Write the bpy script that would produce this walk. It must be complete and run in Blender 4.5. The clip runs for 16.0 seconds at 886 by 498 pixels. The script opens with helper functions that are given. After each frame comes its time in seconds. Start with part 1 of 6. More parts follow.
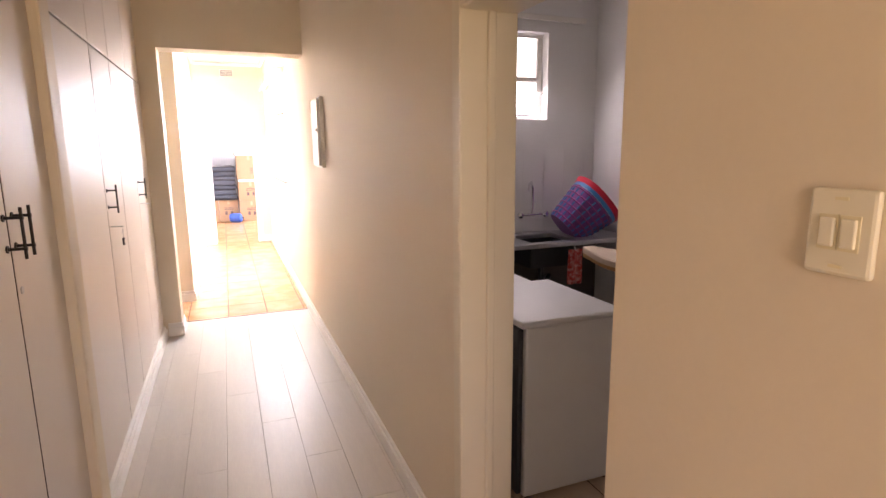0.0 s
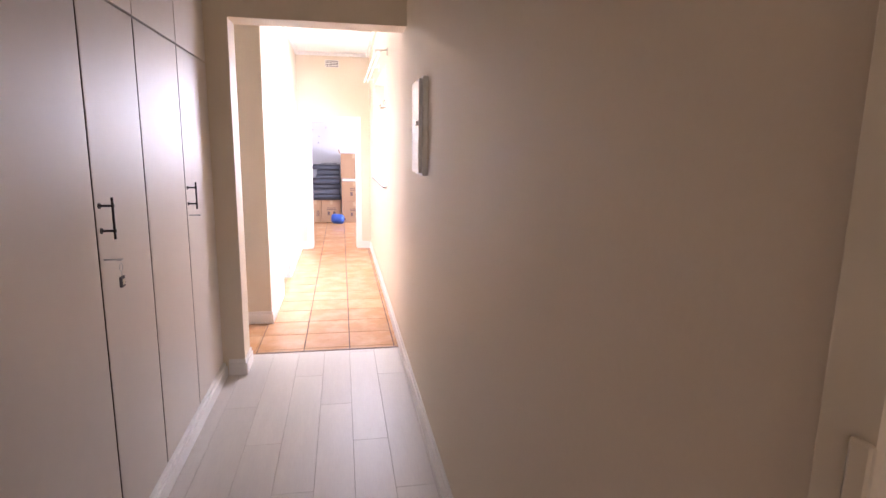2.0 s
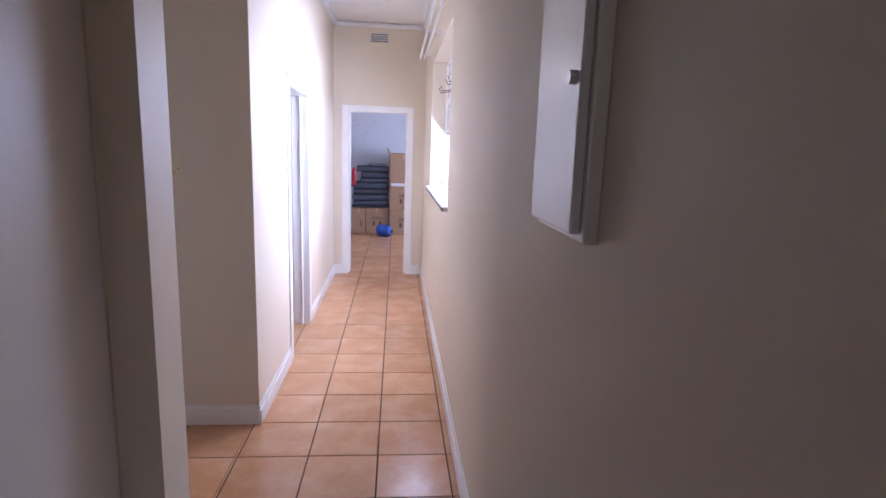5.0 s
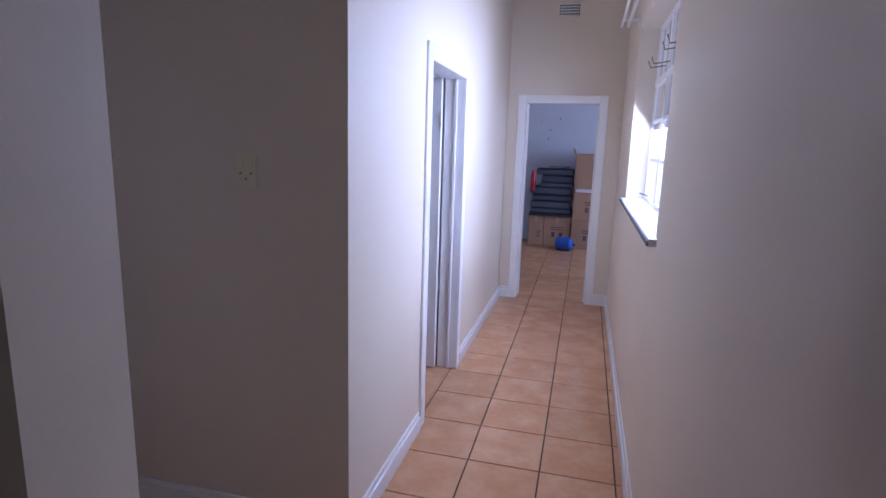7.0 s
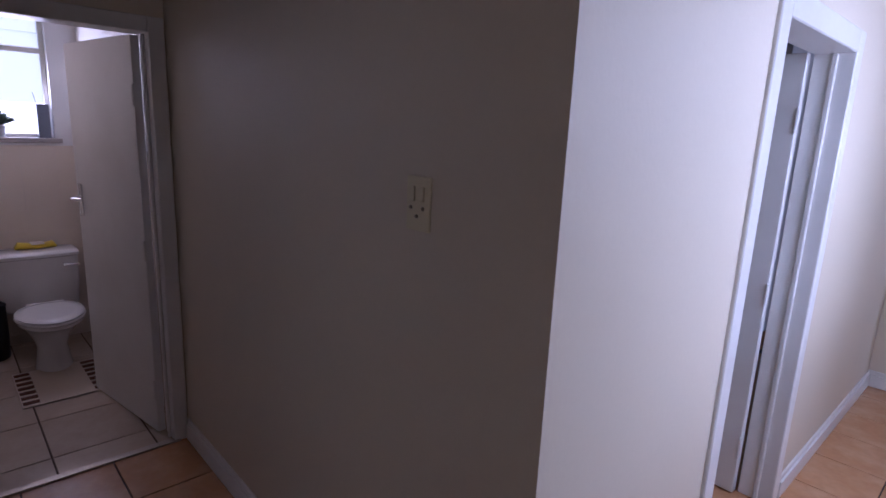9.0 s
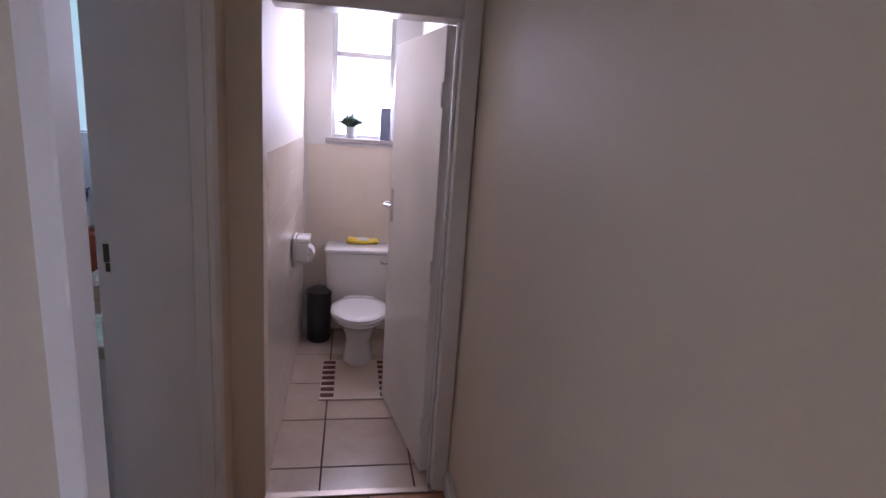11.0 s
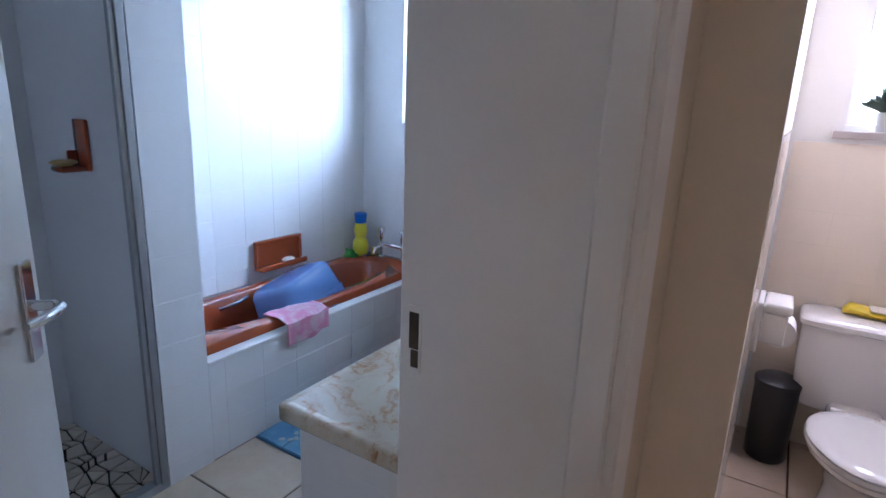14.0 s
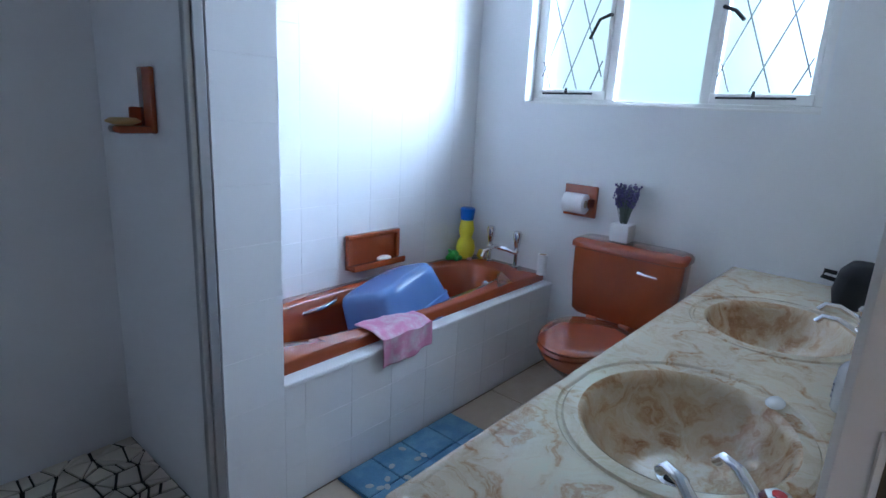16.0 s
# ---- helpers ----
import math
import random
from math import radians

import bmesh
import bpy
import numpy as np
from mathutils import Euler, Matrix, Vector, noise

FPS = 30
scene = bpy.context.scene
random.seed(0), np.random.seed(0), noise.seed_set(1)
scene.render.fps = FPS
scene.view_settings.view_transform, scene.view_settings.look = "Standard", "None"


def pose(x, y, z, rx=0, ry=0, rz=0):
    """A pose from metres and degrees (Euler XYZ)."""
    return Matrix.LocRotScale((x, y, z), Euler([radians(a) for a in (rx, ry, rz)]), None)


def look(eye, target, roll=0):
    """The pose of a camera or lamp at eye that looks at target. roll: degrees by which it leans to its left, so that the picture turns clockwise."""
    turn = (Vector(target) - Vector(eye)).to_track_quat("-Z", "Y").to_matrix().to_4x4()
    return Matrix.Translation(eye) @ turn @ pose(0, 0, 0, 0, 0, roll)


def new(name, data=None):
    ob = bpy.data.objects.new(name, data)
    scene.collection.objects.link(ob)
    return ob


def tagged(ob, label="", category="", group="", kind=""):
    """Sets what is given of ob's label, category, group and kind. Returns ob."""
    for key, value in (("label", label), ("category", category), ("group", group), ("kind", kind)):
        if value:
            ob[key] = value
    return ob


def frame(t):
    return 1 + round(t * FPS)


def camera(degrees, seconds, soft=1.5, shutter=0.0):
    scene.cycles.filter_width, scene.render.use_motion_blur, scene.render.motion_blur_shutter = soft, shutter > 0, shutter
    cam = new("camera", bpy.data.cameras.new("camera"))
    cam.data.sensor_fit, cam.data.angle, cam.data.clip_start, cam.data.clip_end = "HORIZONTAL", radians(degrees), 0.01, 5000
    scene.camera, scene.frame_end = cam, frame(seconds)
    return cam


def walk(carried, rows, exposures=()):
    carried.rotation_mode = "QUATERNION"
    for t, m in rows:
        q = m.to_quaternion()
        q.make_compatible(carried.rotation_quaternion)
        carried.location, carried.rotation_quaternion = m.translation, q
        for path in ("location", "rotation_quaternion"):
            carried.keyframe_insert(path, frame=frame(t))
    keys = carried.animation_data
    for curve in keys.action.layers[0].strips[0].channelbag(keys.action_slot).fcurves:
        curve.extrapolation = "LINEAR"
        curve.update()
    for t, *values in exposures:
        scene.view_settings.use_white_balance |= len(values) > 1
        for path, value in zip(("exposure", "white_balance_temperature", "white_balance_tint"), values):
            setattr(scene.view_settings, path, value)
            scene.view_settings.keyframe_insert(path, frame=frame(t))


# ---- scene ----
cam = camera(77.7, 16.0)
PATH = [
    (0, (0.491, -1.061, 1.596), (1.208, 0.771, 1.24), -0.5),
    (0.5, (0.582, -0.821, 1.586), (1.119, 1.073, 1.234), 0.2),
    (1, (0.614, -0.477, 1.598), (1.086, 1.434, 1.248), 0.5),
    (1.5, (0.703, -0.108, 1.621), (1.122, 1.815, 1.267), 0.5),
    (2, (0.745, 0.2, 1.608), (1.103, 2.135, 1.253), 0.8),
    (2.5, (0.745, 0.53, 1.624), (1.073, 2.47, 1.269), 0.8),
    (3, (0.791, 0.88, 1.637), (1.106, 2.822, 1.277), 0.8),
    (3.2, (0.808, 1.019, 1.658), (1.112, 2.962, 1.298), 0.8),
    (5.3, (0.856, 2.472, 1.619), (0.985, 4.434, 1.257), 1.8),
    (5.5, (0.836, 2.616, 1.618), (0.926, 4.581, 1.255), 1.5),
    (6, (0.867, 2.905, 1.604), (0.856, 4.872, 1.24), 1.5),
    (6.5, (0.907, 3.227, 1.62), (0.683, 5.18, 1.251), 1.6),
    (7, (0.896, 3.505, 1.6), (0.415, 5.409, 1.222), 1.8),
    (7.5, (0.851, 3.767, 1.616), (0.158, 5.603, 1.23), 2.0),
    (8, (0.804, 4.042, 1.62), (-0.144, 5.76, 1.232), 1.9),
    (8.5, (0.758, 4.249, 1.631), (-0.486, 5.762, 1.226), 2.2),
    (9, (0.677, 4.467, 1.652), (-0.749, 5.799, 1.23), 2.5),
    (9.5, (0.531, 4.654, 1.619), (-1.053, 5.812, 1.231), 4.0),
    (10, (0.409, 4.771, 1.65), (-1.351, 5.63, 1.245), 5.0),
    (10.2, (0.344, 4.821, 1.655), (-1.468, 5.555, 1.234), 4.9),
    (12.3, (-0.588, 4.84, 1.564), (-2.515, 4.57, 1.103), 2.7),
    (12.5, (-0.676, 4.817, 1.546), (-2.58, 4.421, 1.081), 2.6),
    (13, (-0.873, 4.704, 1.547), (-2.714, 4.084, 1.069), 2.6),
    (13.5, (-1.016, 4.612, 1.527), (-2.775, 3.794, 1.04), 2.5),
    (14, (-1.189, 4.53, 1.504), (-2.837, 3.51, 1.009), 2.3),
    (14.5, (-1.341, 4.384, 1.413), (-2.901, 3.224, 0.943), 2.6),
    (15, (-1.434, 4.269, 1.383), (-2.935, 3.036, 0.907), 2.9),
    (15.5, (-1.495, 4.125, 1.353), (-2.977, 2.87, 0.878), 3.0),
    (16, (-1.541, 4.041, 1.34), (-3.019, 2.787, 0.848), 3.1),
]
EXPOSURES = [
    (0, 2.3, 6900, 32), (1, 1.95, 6700, 35), (2.5, 1.3, 6100, 38), (3.2, 1.0, 5800, 38), (5.3, -0.1, 5250, 37), (7, -0.9, 4900, 38),
    (8, -1.45, 5000, 40), (8.5, -1.7, 5050, 41), (9, -1.45, 5100, 40), (10.2, -0.65, 5400, 37), (12.3, 0.5, 5000, 33), (13, 0.6, 5000, 32), (14, 0.5, 5150, 26), (16, 0.5, 5250, 23)]
walk(cam, [(t, look(eye, target, roll)) for t, eye, target, roll in PATH], EXPOSURES)

# ---------------- light ----------------
world = bpy.data.worlds.new("sky")
scene.world = world
world.use_nodes = True
wn = world.node_tree.nodes
sky = wn.new("ShaderNodeTexSky")
sky.sky_type = "NISHITA"
sky.sun_disc = False
sky.sun_elevation, sky.sun_rotation = radians(67), radians(0)
wn["Background"].inputs[1].default_value = 0.15
world.node_tree.links.new(sky.outputs[0], wn["Background"].inputs[0])
sun = new("sun", bpy.data.lights.new("sun", "SUN"))
sun.data.energy, sun.data.angle, sun.data.color = 3.0, radians(0.5), (1.0, 0.95, 0.88)
sun.matrix_world = look((0, 10, 20), (0, 5, 8))


def window_light(name, at, towards, w, h, watts, colour=(1, 1, 1)):
    """The sky's light through one window's opening."""
    lamp = new(name, bpy.data.lights.new(name, "AREA"))
    lamp.data.shape, lamp.data.size, lamp.data.size_y = "RECTANGLE", w, h
    lamp.data.energy, lamp.data.color = watts, colour
    lamp.matrix_world = look(at, towards)
    return lamp


# ---------------- materials ----------------
def mat(name, colour, rough=0.5, metal=0.0, grain=0.0, scale=30.0, bump=0.0, spots=None, spot_scale=3.0, spot_mix=0.3,
        random_tone=0.0, coat=0.0, stretch=(1, 1, 1)):
    """Painted, glazed or cast surface: colour with a fine grain, broad stains, and relief."""
    m = bpy.data.materials.new(name)
    m.use_nodes = True
    nt = m.node_tree
    n, l = nt.nodes, nt.links
    b = n["Principled BSDF"]
    b.inputs["Roughness"].default_value, b.inputs["Metallic"].default_value = rough, metal
    if coat:
        b.inputs["Coat Weight"].default_value, b.inputs["Coat Roughness"].default_value = coat, 0.08
    co = n.new("ShaderNodeNewGeometry")
    mp = n.new("ShaderNodeMapping")
    mp.inputs["Scale"].default_value = stretch
    l.new(co.outputs["Position"], mp.inputs[0])
    n1 = n.new("ShaderNodeTexNoise")
    n1.inputs["Scale"].default_value, n1.inputs["Detail"].default_value = scale, 5
    l.new(mp.outputs[0], n1.inputs["Vector"])
    n2 = n.new("ShaderNodeTexNoise")
    n2.inputs["Scale"].default_value, n2.inputs["Detail"].default_value = spot_scale, 4
    l.new(mp.outputs[0], n2.inputs["Vector"])
    mix = n.new("ShaderNodeMix")
    mix.data_type = "RGBA"
    c2 = spots or tuple(c * 0.88 for c in colour)
    mix.inputs[6].default_value, mix.inputs[7].default_value = (*colour, 1), (*c2, 1)
    ramp = n.new("ShaderNodeMapRange")
    ramp.inputs[1].default_value, ramp.inputs[2].default_value = 0.42, 0.68
    ramp.inputs[3].default_value, ramp.inputs[4].default_value = 0.0, spot_mix
    l.new(n2.outputs[0], ramp.inputs[0])
    l.new(ramp.outputs[0], mix.inputs[0])
    tone = n.new("ShaderNodeMix")
    tone.data_type, tone.blend_type = "RGBA", "MULTIPLY"
    g = n.new("ShaderNodeMapRange")
    g.inputs[3].default_value, g.inputs[4].default_value = 1 - grain, 1 + grain
    l.new(n1.outputs[0], g.inputs[0])
    tone.inputs[0].default_value = 1
    l.new(mix.outputs[2], tone.inputs[6])
    l.new(g.outputs[0], tone.inputs[7])
    out = tone.outputs[2]
    if random_tone:
        oi = n.new("ShaderNodeObjectInfo")
        r = n.new("ShaderNodeMapRange")
        r.inputs[3].default_value, r.inputs[4].default_value = 1 - random_tone, 1 + random_tone
        l.new(oi.outputs["Random"], r.inputs[0])
        t2 = n.new("ShaderNodeMix")
        t2.data_type, t2.blend_type = "RGBA", "MULTIPLY"
        t2.inputs[0].default_value = 1
        l.new(out, t2.inputs[6])
        l.new(r.outputs[0], t2.inputs[7])
        out = t2.outputs[2]
    l.new(out, b.inputs["Base Color"])
    if bump:
        bp = n.new("ShaderNodeBump")
        bp.inputs["Strength"].default_value, bp.inputs["Distance"].default_value = bump, 0.004
        l.new(n1.outputs[0], bp.inputs["Height"])
        l.new(bp.outputs[0], b.inputs["Normal"])
    return m


CREAM = mat("cream_wall_paint", (0.75, 0.653, 0.51), 0.55, grain=0.02, scale=60, bump=0.14, spots=(0.70, 0.62, 0.48), spot_scale=1.2, spot_mix=0.5)
WHITEWALL = mat("white_wall_paint", (0.80, 0.80, 0.79), 0.55, grain=0.015, scale=60, bump=0.1, spot_scale=1.2, spot_mix=0.2)
CEIL = mat("ceiling_paint", (0.82, 0.81, 0.78), 0.7, grain=0.01, scale=50, bump=0.08)
GLOSS = mat("white_gloss_paint", (0.84, 0.82, 0.78), 0.28, grain=0.01, scale=25, bump=0.05, spots=(0.72, 0.69, 0.63), spot_mix=0.4)
CREAMGLOSS = mat("cream_gloss_paint", (0.76, 0.69, 0.55), 0.3, grain=0.01, scale=25, bump=0.06, spots=(0.70, 0.62, 0.47), spot_mix=0.4)
CUPBOARD = mat("cupboard_door_paint", (0.76, 0.70, 0.64), 0.46, grain=0.02, scale=18, bump=0.05, spots=(0.74, 0.68, 0.62), spot_mix=0.4)
GLAZED = mat("white_glazed_tile", (0.80, 0.80, 0.80), 0.34, grain=0.01, scale=14, bump=0.03, spots=(0.78, 0.77, 0.75), random_tone=0.004)
PINKTILE = mat("pale_glazed_tile", (0.80, 0.715, 0.61), 0.14, grain=0.01, scale=14, bump=0.03, random_tone=0.015)
GROUT = mat("pale_grout", (0.66, 0.65, 0.63), 0.9, grain=0.05, scale=200)
DARKGROUT = mat("dark_grout", (0.075, 0.045, 0.03), 0.95, grain=0.2, scale=200)
TERRA = mat("terracotta_floor_tile", (0.53, 0.265, 0.12), 0.24, grain=0.12, scale=26, bump=0.10, spots=(0.62, 0.37, 0.205), spot_scale=5, spot_mix=0.75, random_tone=0.07)
BEIGETILE = mat("beige_floor_tile", (0.53, 0.42, 0.31), 0.25, grain=0.06, scale=30, bump=0.05, spots=(0.61, 0.51, 0.40), spot_scale=6, spot_mix=0.6, random_tone=0.05)
LAMINATE = mat("whitewashed_laminate", (0.66, 0.61, 0.545), 0.40, grain=0.08, scale=28, bump=0.06, spots=(0.70, 0.65, 0.58), spot_scale=4, spot_mix=0.6, random_tone=0.035, stretch=(6, 0.5, 1))
PLANKGAP = mat("plank_joint", (0.42, 0.37, 0.31), 0.9, grain=0.1)
CHROME = mat("chrome", (0.78, 0.78, 0.80), 0.08, 1.0)
STEEL = mat("brushed_steel", (0.60, 0.60, 0.61), 0.28, 1.0, grain=0.04, scale=80)
ALU = mat("dull_aluminium", (0.42, 0.43, 0.45), 0.38, 0.9, grain=0.03, scale=60)
BLACKIRON = mat("black_iron", (0.025, 0.022, 0.02), 0.45, 0.6, grain=0.1)
# near-black colour standing in for the shade inside gaps, vent slots and drains
DARK = mat("gap_shade", (0.03, 0.025, 0.022), 0.9)
SANITARY = mat("white_china", (0.80, 0.79, 0.77), 0.1, grain=0.005, coat=0.4)
BROWNCHINA = mat("rust_brown_china", (0.30, 0.062, 0.016), 0.1, grain=0.06, scale=40, spots=(0.24, 0.045, 0.012), spot_scale=8, coat=0.5)
PLASTICIVORY = mat("ivory_plastic", (0.76, 0.68, 0.46), 0.35, grain=0.01)
SWITCHCREAM = mat("cream_plastic", (0.80, 0.75, 0.60), 0.35, grain=0.01)


def glass_mat(name, colour, rough, trans=1.0):
    m = bpy.data.materials.new(name)
    m.use_nodes = True
    b = m.node_tree.nodes["Principled BSDF"]
    b.inputs["Base Color"].default_value = (*colour, 1)
    b.inputs["Roughness"].default_value = rough
    b.inputs["Transmission Weight"].default_value = trans
    b.inputs["IOR"].default_value = 1.45
    return m


CLEAR = glass_mat("clear_glass", (1, 1, 1), 0.0)
FROST = glass_mat("frosted_glass", (0.93, 1.0, 0.96), 0.45)


def glow(name, colour, strength):
    m = bpy.data.materials.new(name)
    m.use_nodes = True
    n = m.node_tree.nodes
    b = n["Principled BSDF"]
    b.inputs["Base Color"].default_value = (0, 0, 0, 1)
    b.inputs["Emission Color"].default_value = (*colour, 1)
    b.inputs["Emission Strength"].default_value = strength
    return m


# ---------------- mesh helpers ----------------
def add_box(bm, x0, x1, y0, y1, z0, z1, bevel=0.0, seg=2):
    r = bmesh.ops.create_cube(bm, size=1.0)
    for v in r["verts"]:
        v.co = Vector((x0 + (v.co.x + 0.5) * (x1 - x0), y0 + (v.co.y + 0.5) * (y1 - y0), z0 + (v.co.z + 0.5) * (z1 - z0)))
    if bevel:
        edges = list({e for v in r["verts"] for e in v.link_edges})
        bmesh.ops.bevel(bm, geom=edges, offset=bevel, segments=seg, affect="EDGES", profile=0.5)
    return bm


def boxes(*specs, bevel=0.0, seg=2):
    bm = bmesh.new()
    for s in specs:
        add_box(bm, *s[:6], bevel=bevel, seg=seg)
    return bm


def add_tube(bm, pts, r, sides=10, cap=True, radii=None):
    """A round bar along a line of points."""
    rings = []
    pts = [Vector(p) for p in pts]
    for i, p in enumerate(pts):
        d = (pts[min(i + 1, len(pts) - 1)] - pts[max(i - 1, 0)]).normalized()
        a = d.cross(Vector((0, 0, 1)))
        if a.length < 1e-3:
            a = d.cross(Vector((1, 0, 0)))
        a.normalize()
        b = d.cross(a)
        rr = radii[i] if radii else r
        rings.append([bm.verts.new(p + rr * (math.cos(t) * a + math.sin(t) * b)) for t in (2 * math.pi * k / sides for k in range(sides))])
    for p, q in zip(rings, rings[1:]):
        for k in range(sides):
            bm.faces.new((p[k], p[(k + 1) % sides], q[(k + 1) % sides], q[k]))
    if cap:
        bm.faces.new(rings[0][::-1])
        bm.faces.new(rings[-1])
    return bm


def tube(pts, r, sides=10, radii=None):
    return add_tube(bmesh.new(), pts, r, sides, True, radii)


def arc(centre, r, a0, a1, n, axis="xz"):
    out = []
    for i in range(n + 1):
        a = radians(a0 + (a1 - a0) * i / n)
        c, s = r * math.cos(a), r * math.sin(a)
        p = {"xz": (c, 0, s), "yz": (0, c, s), "xy": (c, s, 0)}[axis]
        out.append(Vector(centre) + Vector(p))
    return out


def lathe(profile, sides=28, squash=(1, 1)):
    """Turned shape: profile of (radius, height)."""
    bm = bmesh.new()
    rings = []
    for r, z in profile:
        rings.append([bm.verts.new((max(r, 1e-4) * squash[0] * math.cos(2 * math.pi * k / sides), max(r, 1e-4) * squash[1] * math.sin(2 * math.pi * k / sides), z)) for k in range(sides)])
    for p, q in zip(rings, rings[1:]):
        for k in range(sides):
            bm.faces.new((p[k], p[(k + 1) % sides], q[(k + 1) % sides], q[k]))
    bm.faces.new(rings[0][::-1])
    bm.faces.new(rings[-1])
    return bm


def loft(rings):
    """Closed rings of equal count joined into one skin, capped."""
    bm = bmesh.new()
    vs = [[bm.verts.new(p) for p in ring] for ring in rings]
    n = len(vs[0])
    for p, q in zip(vs, vs[1:]):
        for k in range(n):
            bm.faces.new((p[k], p[(k + 1) % n], q[(k + 1) % n], q[k]))
    bm.faces.new(vs[0][::-1])
    bm.faces.new(vs[-1])
    return bm


def super_ring(cx, cy, z, rx, ry, n=36, p=2.5):
    """A rounded-rectangle ring."""
    out = []
    for k in range(n):
        a = 2 * math.pi * k / n
        c, s = math.cos(a), math.sin(a)
        out.append((cx + rx * math.copysign(abs(c) ** (2 / p), c), cy + ry * math.copysign(abs(s) ** (2 / p), s), z))
    return out


def moved(bm, m):
    bmesh.ops.transform(bm, matrix=m, verts=bm.verts)
    return bm


def mesh_ob(name, bm, material, smooth=None):
    bmesh.ops.recalc_face_normals(bm, faces=bm.faces)
    me = bpy.data.meshes.new(name)
    bm.to_mesh(me)
    bm.free()
    for m in (material if isinstance(material, (list, tuple)) else [material]):
        me.materials.append(m)
    if smooth:
        me.shade_smooth()
        me.set_sharp_from_angle(angle=radians(smooth))
    return new(name, me)


def part(name, bm, material, parent, label="", smooth=None):
    ob = mesh_ob(name, bm, material, smooth)
    ob.parent = parent
    if parent is not None and parent.type == "EMPTY" or parent is not None:
        ob.matrix_parent_inverse = parent.matrix_basis.inverted()
    if label:
        ob["label"] = label
    return ob


def thing(name, at, label, category, group=""):
    e = new(name)
    e.empty_display_size = 0.1
    e.location = at
    return tagged(e, label, category, group)


def structure(name, bm, material, label="", category="", smooth=None):
    ob = mesh_ob(name, bm, material, smooth)
    return tagged(ob, label or name.replace("_", " "), category or name.split("_")[0], "", "structure")


# ---------------- plan ----------------
H = 3.05            # ceiling
RW = 1.20           # corridor's window wall, inner face
LW = 0.085          # corridor's wall opposite the window
CF = -0.105         # cupboard fronts
Y_NIB0, Y_NIB1 = 4.13, 4.355
Y_P = 4.385          # passage face of the thick wall past the bathroom door
Y_TILE = 4.515      # where the laminate ends
NIBX = 0.04
Y_COR = 5.315       # wall with the socket
Y_FAR = 9.22
X_WC = -2.15        # end wall with the toilet's door
X_OUT = -4.13       # outer wall of bathroom and toilet
Y_BIN = 4.131       # bathroom's inner face of the thick wall
Y_BATH = 2.04       # wall behind the bath
LINTEL = 2.43
BX0, BX1 = -1.87, -0.99   # bathroom doorway

# the sky's light, window by window, and an added lamp at the entrance
SKYBLUE = (0.80, 0.92, 1.0)
window_light("light_corridor_window", (1.265, 6.89, 1.85), (-1, 6.89, 0.2), 1.85, 1.15, 80, SKYBLUE)
window_light("light_toilet_window", (-4.17, 4.94, 1.9), (-2, 4.94, 1.2), 0.4, 0.85, 17, (1.0, 0.92, 0.89))
window_light("light_bath_window", (-5.25, 4.05, 2.2), (-3.05, 2.04, 1.65), 1.1, 1.1, 130, (0.72, 0.9, 1.0))
window_light("light_store_window", (3.46, 11.4, 1.65), (0, 11.4, 0.8), 1.9, 1.2, 85, SKYBLUE)
window_light("light_kitchen_window", (2.72, 3.03, 2.18), (2.2, 1.2, 0.4), 0.5, 0.65, 2.7)
# added warm lamp in an unseen opening, brightens the near end of the corridor
window_light("light_added_entrance", (0.5, -2.92, 1.6), (0.5, 3, 1.2), 1.1, 1.3, 5, (1.0, 0.78, 0.47))

# ---------------- structure ----------------
structure("ground", boxes((-60, 60, -60, 60, -0.6, -0.4)), mat("garden_ground", (0.16, 0.17, 0.09), 0.95, grain=0.3, scale=6), "plain ground outside the house", "ground")
structure("subfloor", boxes((-4.5, 5.2, -3.0, 14.6, -0.30, -0.012)), DARKGROUT, "dark bedding under the floor tiles", "floor")
structure("ceiling", boxes((-4.5, 5.2, -3.0, 14.6, H, H + 0.15)), CEIL, "plain white plaster ceiling", "ceiling")
T = 0.12
# long corridor wall with kitchen doorway and window
KY0, KY1 = -0.19, 0.575
KT = 0.16
WY0, WY1, WZ0, WZ1 = 5.925, 7.85, 1.235, 2.44
structure("wall_east", boxes(
    (RW, RW + KT, -3.0, KY0, 0, H), (RW, RW + KT, KY0, KY1, 2.06, H), (RW, RW + KT, KY1, 4.6, 0, H),
    (RW, RW + 0.24, 4.6, WY0, 0, H), (RW, RW + 0.24, WY0, WY1, 0, WZ0 - 0.03), (RW, RW + 0.24, WY0, WY1, WZ1, H), (RW, RW + 0.24, WY1, Y_FAR, 0, H)), CREAM,
    "cream painted corridor wall with a window and a doorway", "wall")
# wall behind the camera; its opening is added to hold a warm lamp
structure("wall_south", boxes((-0.8, RW, -3.0, -2.85, 0, 0.95), (-0.8, -0.1, -3.0, -2.85, 0.95, 2.3), (1.1, RW, -3.0, -2.85, 0.95, 2.3), (-0.8, RW, -3.0, -2.85, 2.3, H)), CREAM, "cream end wall, unseen, with an added opening for light", "wall")
# wall behind the cupboards
structure("wall_cupboard_back", boxes((-0.82, -0.72, -3.0, Y_NIB0, 0, H)), CREAM, "plain wall behind the built-in cupboards", "wall")
